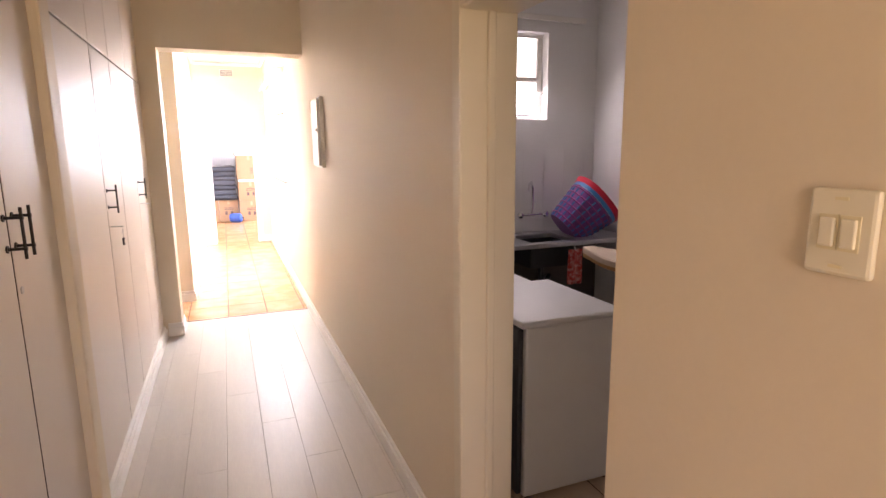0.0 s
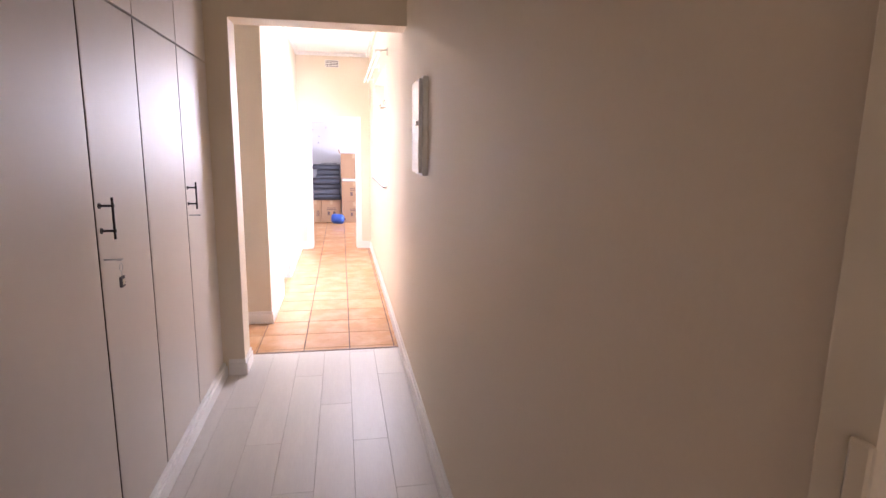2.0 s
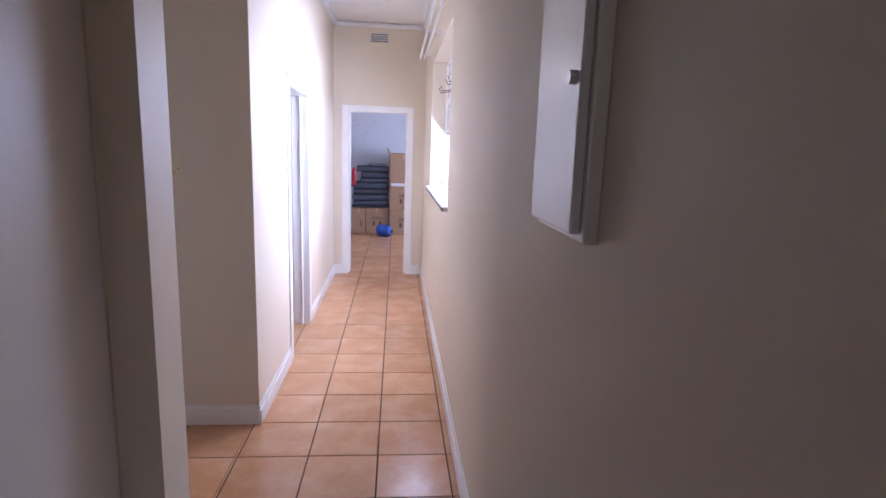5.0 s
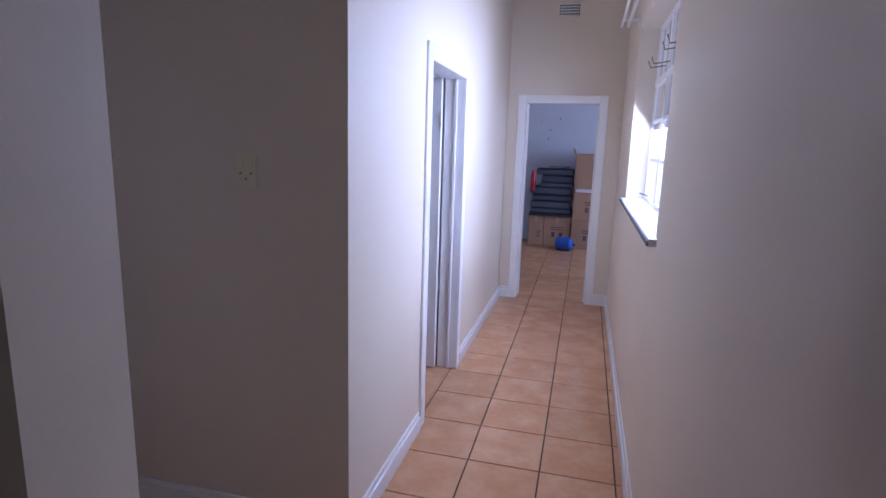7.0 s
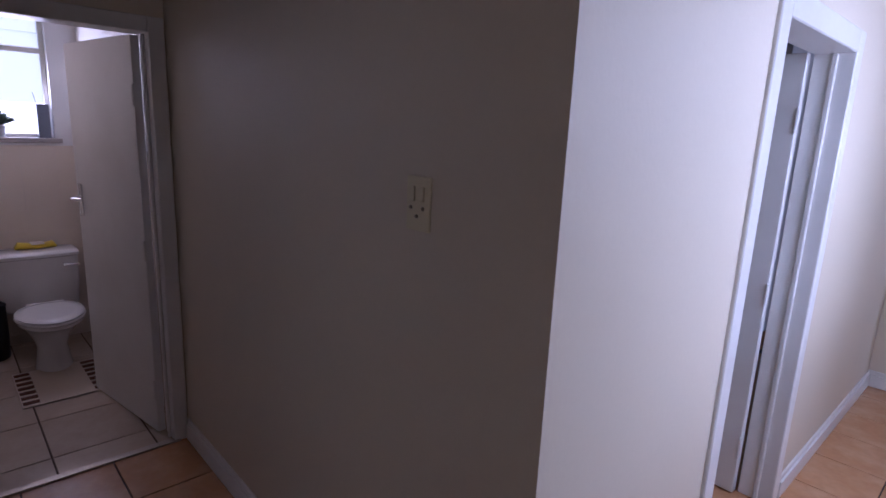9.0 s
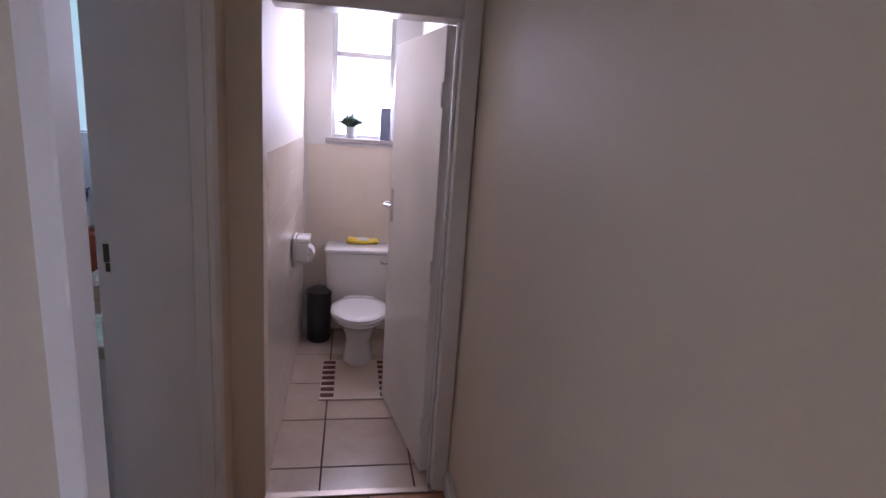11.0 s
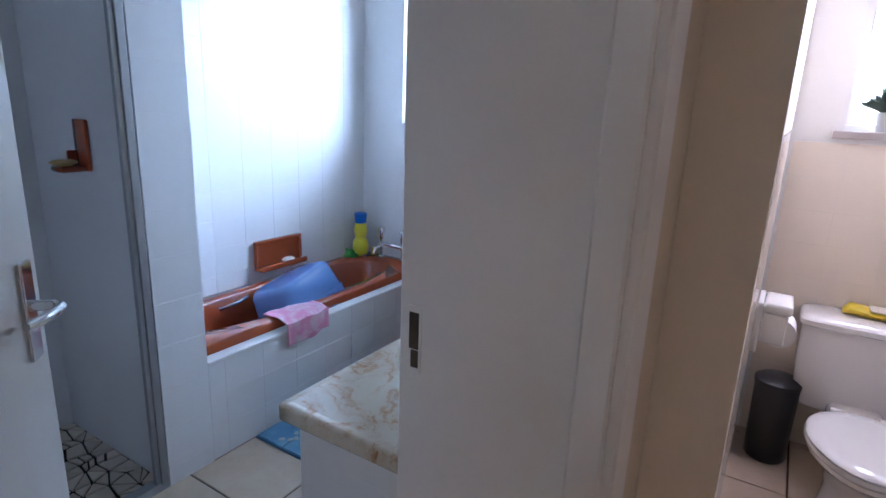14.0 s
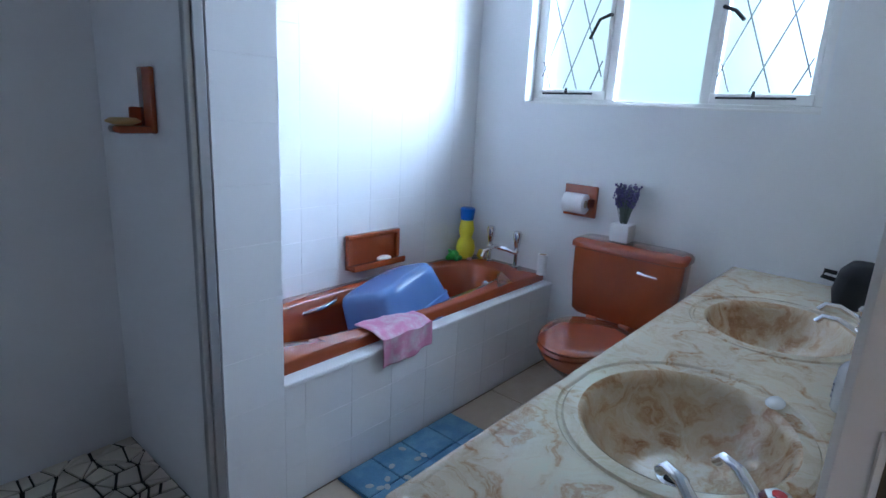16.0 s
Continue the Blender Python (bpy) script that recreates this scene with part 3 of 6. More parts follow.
# corridor window: steel casement with small panes
wx = RW + 0.15
w1 = tagged(thing("window_corridor", (wx, WY0, WZ0), "white steel cottage-pane window with metal stays", "window"), kind="structure")
F = 0.028
ys = [WY0, WY0 + 0.62, WY1 - 0.62, WY1]
ZT = 2.06
bars(w1, "frame", [(wx - 0.02, wx + 0.02, WY0, WY1, WZ0, WZ0 + F), (wx - 0.02, wx + 0.02, WY0, WY1, WZ1 - F, WZ1),
                   (wx - 0.02, wx + 0.02, WY0, WY0 + F, WZ0 + F, WZ1 - F), (wx - 0.02, wx + 0.02, WY1 - F, WY1, WZ0 + F, WZ1 - F),
                   (wx - 0.02, wx + 0.02, ys[1] - 0.022, ys[1] + 0.022, WZ0 + F, WZ1 - F), (wx - 0.02, wx + 0.02, ys[2] - 0.022, ys[2] + 0.022, WZ0 + F, WZ1 - F),
                   (wx - 0.021, wx + 0.021, WY0 + F, WY1 - F, ZT - 0.022, ZT + 0.022)], GLOSS)
for a, b in zip(ys, ys[1:]):
    for k in (1, 2):
        z = WZ0 + F + k * (ZT - WZ0 - F) / 3
        part("glazing_bar", boxes((wx - 0.012, wx + 0.012, a + 0.022, b - 0.022, z - 0.011, z + 0.011), bevel=0.002, seg=1), GLOSS, w1)
    part("glazing_bar", boxes((wx - 0.012, wx + 0.012, (a + b) / 2 - 0.011, (a + b) / 2 + 0.011, ZT + 0.022, WZ1 - F)), GLOSS, w1)
    pane(w1, wx + 0.001, wx + 0.004, a, b, WZ0 + F, WZ1 - F, CLEAR)
STAYBRASS = mat("tarnished_brass", (0.20, 0.14, 0.08), 0.45, 0.7, grain=0.1)
for y in (WY1 - 0.62, WY0 + 0.62):
    for dy in (-0.08, 0.10):
        part("stay", tube([(wx - 0.02, y + dy, ZT + 0.06), (wx - 0.11, y + dy, ZT + 0.045), (wx - 0.125, y + dy, ZT + 0.085)], 0.004, 8), STAYBRASS, w1, "dark metal window stay", 40)
part("peg_stay", tube([(wx - 0.03, WY1 - 0.32, WZ0 + 0.05), (wx - 0.06, WY1 - 0.10, WZ0 + 0.05)], 0.005, 8), BLACKIRON, w1, "dark metal peg stay")
sill = structure("window_sill", boxes((RW - 0.035, RW + 0.13, WY0 - 0.05, WY1 + 0.05, WZ0 - 0.028, WZ0 + 0.004), bevel=0.004), GLOSS, "white painted window sill with a worn edge", "window sill")
part("worn_edge", boxes((RW - 0.040, RW - 0.034, WY0 - 0.05, WY1 + 0.05, WZ0 - 0.026, WZ0 - 0.006)), mat("dark_slate_edge", (0.14, 0.13, 0.14), 0.6, grain=0.2), sill, "dark bare edge of the sill")
# curtain rail above it
cr = thing("curtain_rail", (RW - 0.07, 6.9, 2.52), "white double curtain rail above the window", "curtain rail")
part("rail", boxes((RW - 0.085, RW - 0.067, 5.62, 8.12, 2.50, 2.525), bevel=0.003), GLOSS, cr)
part("rail", boxes((RW - 0.13, RW - 0.115, 5.62, 8.12, 2.50, 2.525), bevel=0.003), GLOSS, cr)
for y in (5.72, 6.87, 8.02):
    part("bracket", boxes((RW - 0.135, RW, y - 0.012, y + 0.012, 2.527, 2.54), (RW - 0.012, RW, y - 0.02, y + 0.02, 2.49, 2.56), bevel=0.002, seg=1), GLOSS, cr)

# bathroom window: three lights, diamond lattice in the outer two
bx = X_OUT - 0.10
w2 = tagged(thing("window_bathroom", (bx, 3.1, BWZ0), "white steel window with frosted glass and diamond bars", "window"), kind="structure")
my = [BWY0, 2.803, 3.248, BWY1]
bars(w2, "frame", [(bx - 0.02, bx + 0.02, BWY0, BWY1, BWZ0, BWZ0 + 0.03), (bx - 0.02, bx + 0.02, BWY0, BWY1, BWZ1 - 0.03, BWZ1)] +
     [(bx - 0.021, bx + 0.021, y - 0.022, y + 0.022, BWZ0 + 0.03, BWZ1 - 0.03) for y in (my[0] + 0.022, my[1], my[2], my[3] - 0.022)], GLOSS)
for a, b, frost in ((my[0] + 0.04, my[1] - 0.022, False), (my[1] + 0.022, my[2] - 0.022, True), (my[2] + 0.022, my[3] - 0.04, False)):
    pane(w2, bx - 0.004, bx, a, b, BWZ0 + 0.03, BWZ1 - 0.03, FROST, "frosted glass pane")
    if frost:
        continue
    bars(w2, "casement_frame", [(bx - 0.012, bx + 0.026, a, b, BWZ0 + 0.031, BWZ0 + 0.075), (bx - 0.012, bx + 0.026, a, a + 0.022, BWZ0 + 0.075, BWZ1 - 0.03), (bx - 0.012, bx + 0.026, b - 0.022, b, BWZ0 + 0.075, BWZ1 - 0.03)], GLOSS)
    lat = bmesh.new()
    wdt, hgt = (b - a) / 2.5, 0.20
    zz0, zz1 = BWZ0 + 0.08, BWZ1 - 0.04
    for sgn in (1, -1):
        for k in range(-6, 8):
            y0 = a + k * wdt if sgn > 0 else b - k * wdt
            seg = []
            for st in range(60):
                t = st / 59
                z = zz0 + t * (zz1 - zz0)
                y = y0 + sgn * (z - zz0) / hgt * wdt * 0.5
                if a + 0.02 <= y <= b - 0.02:
                    seg.append((bx + 0.045, y, z))
            if len(seg) > 2:
                add_tube(lat, [seg[0], seg[-1]], 0.0034, 6)
    part("diamond_bars", lat, mat("grey_bar_paint", (0.22, 0.23, 0.24), 0.5) if "grey_bar_paint" not in bpy.data.materials else bpy.data.materials["grey_bar_paint"], w2, "white diamond-pattern burglar bars")
    zc = BWZ0 + 0.055
    part("peg_stay", tube([(bx + 0.04, a + 0.03, zc), (bx + 0.05, b - 0.06, zc + 0.004)], 0.005, 8), BLACKIRON, w2, "dark metal peg stay")
    part("peg", tube([(bx + 0.045, (a + b) / 2 - 0.02, zc), (bx + 0.045, (a + b) / 2 - 0.02, zc + 0.03)], 0.007, 8, [0.010, 0.006]), BLACKIRON, w2, "dark stay peg")
for y, s in ((my[1] - 0.03, -1), (my[2] + 0.03, 1)):
    part("casement_handle", tube([(bx + 0.03, y, 1.82), (bx + 0.05, y, 1.82), (bx + 0.055, y + s * 0.05, 1.80), (bx + 0.06, y + s * 0.09, 1.73 + (0.03 if s > 0 else -0.02))], 0.008, 8), BLACKIRON, w2, "dark cast casement handle", 40)
structure("window_sill_bathroom", boxes((X_OUT - 0.08, X_OUT - 0.002, BWY0, BWY1, BWZ0 - 0.002, BWZ0 + 0.012), bevel=0.003), GLOSS, "white tiled window sill", "window sill")
# toilet window
w3 = tagged(thing("window_toilet", (bx, 4.94, WWZ0), "white steel toilet window with frosted panes", "window"), kind="structure")
bars(w3, "frame", [(bx - 0.02, bx + 0.02, WWY0, WWY1, WWZ0, WWZ0 + 0.03), (bx - 0.02, bx + 0.02, WWY0, WWY1, WWZ1 - 0.03, WWZ1),
                   (bx - 0.02, bx + 0.02, WWY0, WWY0 + 0.03, WWZ0 + 0.03, WWZ1 - 0.03), (bx - 0.02, bx + 0.02, WWY1 - 0.03, WWY1, WWZ0 + 0.03, WWZ1 - 0.03),
                   (bx - 0.021, bx + 0.021, WWY0 + 0.03, WWY1 - 0.03, 2.05, 2.085)], GLOSS)
pane(w3, bx - 0.004, bx, WWY0 + 0.02, WWY1 - 0.02, WWZ0 + 0.02, 2.06, FROST)
for k in range(3):
    part("louvre", moved(boxes((-0.003, 0.003, WWY0 + 0.03, WWY1 - 0.03, -0.05, 0.05)), Matrix.Translation((bx, 0, 2.14 + k * 0.088)) @ Matrix.Rotation(radians(25), 4, "Y")), FROST, w3, "tilted glass louvre").visible_shadow = False
structure("window_sill_toilet", boxes((X_OUT - 0.08, X_OUT + 0.03, WWY0 - 0.04, WWY1 + 0.04, WWZ0 - 0.03, WWZ0 + 0.002), bevel=0.004), mat("grey_sill", (0.42, 0.38, 0.37), 0.4, grain=0.05), "grey-brown toilet window sill", "window sill")
# kitchen window
w4 = tagged(thing("window_kitchen", (2.7, 3.1, KZ0), "white steel kitchen window with bars", "window"), kind="structure")
bars(w4, "frame", [(KX0, KX1, 3.09, 3.13, KZ0, KZ0 + 0.03), (KX0, KX1, 3.09, 3.13, KZ1 - 0.03, KZ1), (KX0, KX0 + 0.03, 3.09, 3.13, KZ0 + 0.03, KZ1 - 0.03), (KX1 - 0.05, KX1 - 0.0, 3.09, 3.13, KZ0 + 0.03, KZ1 - 0.03),
                   (2.73, 2.76, 3.089, 3.131, KZ0 + 0.03, KZ1 - 0.03), (KX0 + 0.03, KX1 - 0.05, 3.088, 3.132, 2.14, 2.18), (KX0 + 0.03, KX1 - 0.05, 3.10, 3.12, 1.97, 1.985)], GLOSS)
pane(w4, KX0 + 0.01, KX1 - 0.01, 3.108, 3.111, KZ0 + 0.01, KZ1 - 0.01, CLEAR)
part("stay", tube([(2.75, 3.07, KZ0 + 0.04), (2.93, 3.05, KZ0 + 0.035)], 0.006, 8), BLACKIRON, w4, "dark metal stay")
part("burglar_bar", tube([(KX0, 3.06, 2.05), (KX1, 3.06, 2.05)], 0.006, 8), GLOSS, w4)

# ---------------- toilet and bathroom ----------------
def cap_loft(rings, first=True, last=True):
    bm = bmesh.new()
    vs = [[bm.verts.new(p) for p in ring] for ring in rings]
    n = len(vs[0])
    for p, q in zip(vs, vs[1:]):
        for k in range(n):
            bm.faces.new((p[k], p[(k + 1) % n], q[(k + 1) % n], q[k]))
    if first:
        bm.faces.new(vs[0][::-1])
    if last:
        bm.faces.new(vs[-1])
    return bm


def egg(cx, cy, z, rx, ry, n=36):
    """Seat outline: round in front (+x), squarer behind."""
    out = []
    for k in range(n):
        a = 2 * math.pi * k / n
        c, s = math.cos(a), math.sin(a)
        x = c if c > 0 else math.copysign(abs(c) ** 0.7, c) * 0.9
        out.append((cx + rx * x, cy + ry * s * (1 - 0.10 * max(c, 0)), z))
    return out


def toilet(label, xw, yc, w, c_z0, c_z1, china, flush_y, seat_z=0.415, xb=0.30, depth=0.19):
    """Close-coupled toilet facing +x; xw: the wall behind; w: the cistern's width."""
    e = thing("toilet", (xw + 0.4, yc, 0), label, "toilet")
    xc = xw + depth / 2 + 0.004
    part("cistern", cap_loft([super_ring(xc, yc, c_z0, depth * 0.40, w * 0.42, 40, 6), super_ring(xc, yc, c_z0 + 0.02, depth * 0.45, w * 0.45, 40, 7), super_ring(xc, yc, (c_z0 + c_z1) / 2, depth * 0.47, w * 0.475, 40, 7), super_ring(xc, yc, c_z1 - 0.045, depth * 0.48, w * 0.48, 40, 7)]), china, e, smooth=50)
    part("lid", cap_loft([super_ring(xc + 0.003, yc, c_z1 - 0.046, depth * 0.49, w * 0.485, 40, 7), super_ring(xc + 0.003, yc, c_z1 - 0.04, depth * 0.53, w * 0.5, 40, 7), super_ring(xc + 0.003, yc, c_z1 - 0.02, depth * 0.53, w * 0.5, 40, 7), super_ring(xc, yc, c_z1 - 0.006, depth * 0.49, w * 0.48, 40, 6), super_ring(xc, yc, c_z1, depth * 0.40, w * 0.45, 40, 6)]), china, e, smooth=40)
    bxc = xw + depth + xb
    part("bowl", cap_loft([egg(bxc - 0.09, yc, 0.0, 0.15, 0.105), egg(bxc - 0.09, yc, 0.03, 0.145, 0.10), egg(bxc - 0.10, yc, 0.15, 0.115, 0.085), egg(bxc - 0.07, yc, 0.24, 0.15, 0.11), egg(bxc - 0.02, yc, 0.33, 0.225, 0.165), egg(bxc, yc, seat_z - 0.035, 0.25, 0.18), egg(bxc, yc, seat_z - 0.02, 0.25, 0.18)]), china, e, smooth=60)
    part("bowl_shelf", boxes((xw + 0.05, bxc - 0.10, yc - 0.10, yc + 0.10, seat_z - 0.14, seat_z - 0.03), bevel=0.03, seg=3), china, e, smooth=40)
    part("seat", cap_loft([egg(bxc, yc, seat_z - 0.018, 0.248, 0.185), egg(bxc, yc, seat_z - 0.008, 0.258, 0.192), egg(bxc, yc, seat_z + 0.003, 0.25, 0.187)]), china, e, smooth=40)
    part("seat_lid", cap_loft([egg(bxc, yc, seat_z + 0.005, 0.245, 0.183), egg(bxc, yc, seat_z + 0.012, 0.252, 0.188), egg(bxc, yc, seat_z + 0.022, 0.24, 0.178), egg(bxc, yc, seat_z + 0.028, 0.18, 0.13)]), china, e, "closed toilet lid", 40)
    for s in (-1, 1):
        part("hinge", tube([(bxc - 0.225, yc + s * 0.08 - 0.025, seat_z + 0.012), (bxc - 0.225, yc + s * 0.08 + 0.025, seat_z + 0.012)], 0.012, 10), china, e, smooth=40)
    xf = xw + depth + 0.002
    part("flush_lever", tube([(xf - 0.005, flush_y, c_z1 - 0.10), (xf + 0.015, flush_y, c_z1 - 0.10), (xf + 0.022, flush_y + 0.03, c_z1 - 0.102), (xf + 0.022, flush_y + 0.085, c_z1 - 0.105)], 0.008, 10, [0.012, 0.012, 0.008, 0.007]), CHROME, e, "chrome flush lever", 40)
    part("inlet_pipe", tube([(xw + 0.07, yc + w / 2 - 0.05, c_z0 + 0.01), (xw + 0.06, yc + w / 2 - 0.04, c_z0 - 0.08), (xw + 0.03, yc + w / 2 + 0.0, c_z0 - 0.13), (xw + 0.002, yc + w / 2 + 0.01, c_z0 - 0.13)], 0.008, 8), CHROME, e, "thin water pipe", 40)
    return e


XI = X_OUT + 0.006
toilet("white close-coupled toilet with its lid closed", XI, 4.925, 0.51, 0.30, 0.715, SANITARY, 5.08, seat_z=0.385, xb=0.40, depth=0.24)
toilet("rust-brown close-coupled toilet with its lid closed", XI, 3.09, 0.54, 0.40, 0.775, BROWNCHINA, 3.18, xb=0.30)

# things in the toilet
YELLOW = mat("yellow_plastic", (0.75, 0.56, 0.02), 0.35, grain=0.02)
pk = thing("wet_wipe_pack", (-4.03, 4.94, 0.717), "yellow and white crumpled pack on the cistern lid", "wipes")
rr = []
for k, (y, h, d) in enumerate(((-0.12, 0.018, 0.030), (-0.10, 0.05, 0.045), (-0.05, 0.042, 0.05), (0.0, 0.03, 0.05), (0.06, 0.034, 0.05), (0.10, 0.045, 0.04), (0.12, 0.02, 0.03))):
    rr.append([(-4.03 + d * math.cos(a), 4.94 + y, 0.717 + max(0, h * (0.5 + 0.5 * math.sin(a)) + 0.003 * math.sin(5 * a + k))) for a in (2 * math.pi * j / 16 for j in range(16))])
part("wrapper", cap_loft(rr), YELLOW, pk, smooth=60)
part("label_band", boxes((-4.075, -3.982, 4.91, 4.99, 0.750, 0.756), bevel=0.002, seg=1), mat("pale_label", (0.75, 0.70, 0.62), 0.5), pk, "pale printed band")
bn = thing("pedal_bin", (-3.92, 4.64, 0), "slim black waste bin beside the toilet", "bin")
BLACKP = mat("black_plastic", (0.022, 0.022, 0.025), 0.35, grain=0.05)
part("body", moved(lathe([(0.078, 0.0), (0.085, 0.01), (0.09, 0.36), (0.088, 0.365)]), Matrix.Translation((-3.92, 4.64, 0))), BLACKP, bn, smooth=40)
part("lid", moved(lathe([(0.094, 0.366), (0.094, 0.385), (0.07, 0.40), (0.02, 0.405)]), Matrix.Translation((-3.92, 4.64, 0))), BLACKP, bn, smooth=40)


def paper_roll(parent_name, label, centre, axis, r=0.055, length=0.10):
    c, a = Vector(centre), Vector(axis).normalized()
    e = thing(parent_name, c, label, "toilet roll")
    PAPER = mat("tissue_paper", (0.82, 0.81, 0.80), 0.9, grain=0.03, scale=150, bump=0.2)
    part("paper", tube([c - a * length / 2, c + a * length / 2], r, 28), PAPER, e, smooth=40)
    part("core", tube([c - a * (length / 2 + 0.001), c + a * (length / 2 + 0.001)], 0.02, 16), mat("card_core", (0.35, 0.26, 0.18), 0.8), e, "brown cardboard core")
    return e


th = thing("toilet_roll_holder", (-3.32, 4.511, 0.78), "white china roll holder on the tiled wall", "roll holder")
part("back", boxes((-3.40, -3.23, 4.511, 4.530, 0.74, 0.92), bevel=0.006), SANITARY, th)
part("hood", boxes((-3.40, -3.23, 4.530, 4.615, 0.885, 0.92), bevel=0.012, seg=3), SANITARY, th, smooth=40)
for x in (-3.395, -3.245):
    part("arm", boxes((x, x + 0.012, 4.530, 4.605, 0.78, 0.885), bevel=0.004, seg=1), SANITARY, th)
paper_roll("toilet_roll", "white toilet roll in its holder", (-3.314, 4.587, 0.815), (1, 0, 0), 0.05, 0.11)
GREEN = mat("grey_green_leaf", (0.06, 0.10, 0.07), 0.6, grain=0.2)
POT = mat("pale_pot", (0.45, 0.48, 0.50), 0.4, grain=0.02)


def spiky_plant(name, label, at, pot_mat, leaf_mat, n, h, spread, square=False, flower=None):
    e = thing(name, at, label, "potted plant")
    x, y, z = at
    if square:
        part("pot", boxes((x - 0.045, x + 0.045, y - 0.045, y + 0.045, z, z + 0.085), bevel=0.006), pot_mat, e)
        top = z + 0.085
    else:
        part("pot", moved(lathe([(0.025, 0), (0.027, 0.004), (0.036, 0.075), (0.034, 0.08)]), Matrix.Translation(at)), pot_mat, e, smooth=40)
        top = z + 0.08
    bm, fl = bmesh.new(), bmesh.new()
    for k in range(n):
        a, t = random.uniform(0, 6.283), random.uniform(0.1, 1.0)
        d = Vector((math.cos(a) * spread * t, math.sin(a) * spread * t, h * random.uniform(0.7, 1.0) * (1 - 0.65 * t * (0 if flower else 1))))
        p0 = Vector((x + math.cos(a) * 0.015, y + math.sin(a) * 0.015, top - 0.004))
        mid = p0 + d * 0.55 + Vector((0, 0, 0.01))
        side = d.cross(Vector((0, 0, 1))).normalized() * 0.005
        tip = p0 + d
        vs = [bm.verts.new(v) for v in (p0 - side * 0.4, p0 + side * 0.4, mid + side, tip, mid - side)]
        bm.faces.new(vs)
        if flower:
            for j in range(9):
                q = p0 + d * (0.55 + 0.05 * j)
                off = Vector((random.uniform(-1, 1), random.uniform(-1, 1), random.uniform(-1, 1))) * 0.006
                r = bmesh.ops.create_icosphere(fl, subdivisions=1, radius=random.uniform(0.004, 0.0075), matrix=Matrix.Translation(q + off))
    part("leaves", bm, leaf_mat, e)
    if flower:
        part("flowers", fl, flower, e, "small violet flower heads", 60)
    return e


spiky_plant("potted_plant", "small spiky plant in a pale pot on the sill", (X_OUT - 0.03, 4.83, WWZ0 + 0.003), POT, GREEN, 190, 0.14, 0.10)
bk = thing("aerosol_box", (X_OUT - 0.03, 5.10, WWZ0), "tall blue-grey box standing on the sill", "box")
part("box", boxes((X_OUT - 0.062, X_OUT + 0.01, 5.045, 5.115, WWZ0 + 0.003, WWZ0 + 0.235), bevel=0.003), mat("blue_grey_card", (0.16, 0.18, 0.24), 0.5, grain=0.04), bk)
part("aerial", tube([(X_OUT - 0.03, 5.05, WWZ0 + 0.23), (X_OUT - 0.03, 5.035, WWZ0 + 0.31)], 0.002, 6), BLACKP, bk, "thin aerial")
st = thing("strap", (-2.99, 5.17, 1.19), "dark pink strap hanging from the door handle", "strap")
bm = bmesh.new()
for k in range(10):
    z0, z1 = 1.205 - k * 0.036, 1.205 - (k + 1) * 0.036
    o = 0.006 * math.sin(k * 0.9)
    add_box(bm, -2.935 + o, -2.917 + o, 5.195, 5.200, z1, z0)
moved(bm, Matrix.Translation((-0.085, -0.06, 0)))
part("webbing", bm, mat("pink_webbing", (0.28, 0.05, 0.09), 0.8, grain=0.1), st)
part("end_ring", tube(arc((-3.01, 5.137, 0.83), 0.018, 0, 360, 16, "xz"), 0.006, 8), mat("red_end", (0.30, 0.02, 0.06), 0.5), st, "dark red end loop", 40)
# striped bath mat
WOOL = mat("cream_cotton_mat", (0.66, 0.56, 0.45), 0.95, grain=0.12, scale=160, bump=0.5)
BROWNWOOL = mat("brown_cotton", (0.12, 0.05, 0.03), 0.95, grain=0.15, scale=160, bump=0.5)
bt = thing("bath_mat", (-3.22, 4.96, 0), "cream cotton mat with brown bars along its edges", "bath mat")
part("cotton_mat", boxes((-3.53, -2.985, 4.69, 5.14, 0.002, 0.011), bevel=0.004), WOOL, bt)
for k in range(7):
    x = -3.505 + k * 0.075
    for y0 in (4.697, 5.053):
        part("bar", boxes((x, x + 0.042, y0, y0 + 0.08, 0.0108, 0.0145), bevel=0.0015, seg=1), BROWNWOOL, bt, "brown woven bar")

# ---- bath ----
RIM = 0.502
bath = thing("bathtub", (-3.28, 2.31, 0), "rust-brown built-in bath with chrome grip", "bathtub")
n = 56
cx, cy = (-2.445 + XI) / 2, (Y_BATH + 0.006 + 2.585) / 2
hx, hy = (-2.445 - XI) / 2, (2.585 - Y_BATH - 0.006) / 2


def rect_ring(cx, cy, z, x0, x1, y0, y1, n):
    """Ring of n points on a rectangle, seen from a centre, with true corners."""
    out = []
    for k in range(n):
        a = 2 * math.pi * k / n
        c, s = math.cos(a), math.sin(a)
        tx = ((x1 - cx) / c if c > 0 else (x0 - cx) / c) if abs(c) > 1e-9 else 1e9
        ty = ((y1 - cy) / s if s > 0 else (y0 - cy) / s) if abs(s) > 1e-9 else 1e9
        t = min(tx, ty)
        out.append([cx + t * c, cy + t * s, z])
    for px, py in ((x0, y0), (x0, y1), (x1, y0), (x1, y1)):
        best = min(range(n), key=lambda k: (out[k][0] - px) ** 2 + (out[k][1] - py) ** 2)
        out[best] = [px, py, z]
    return out


def basin_ring(z, rx, ry, dx=0.0, p=3.2):
    return super_ring(cx + dx, cy, z, rx, ry, n, p)


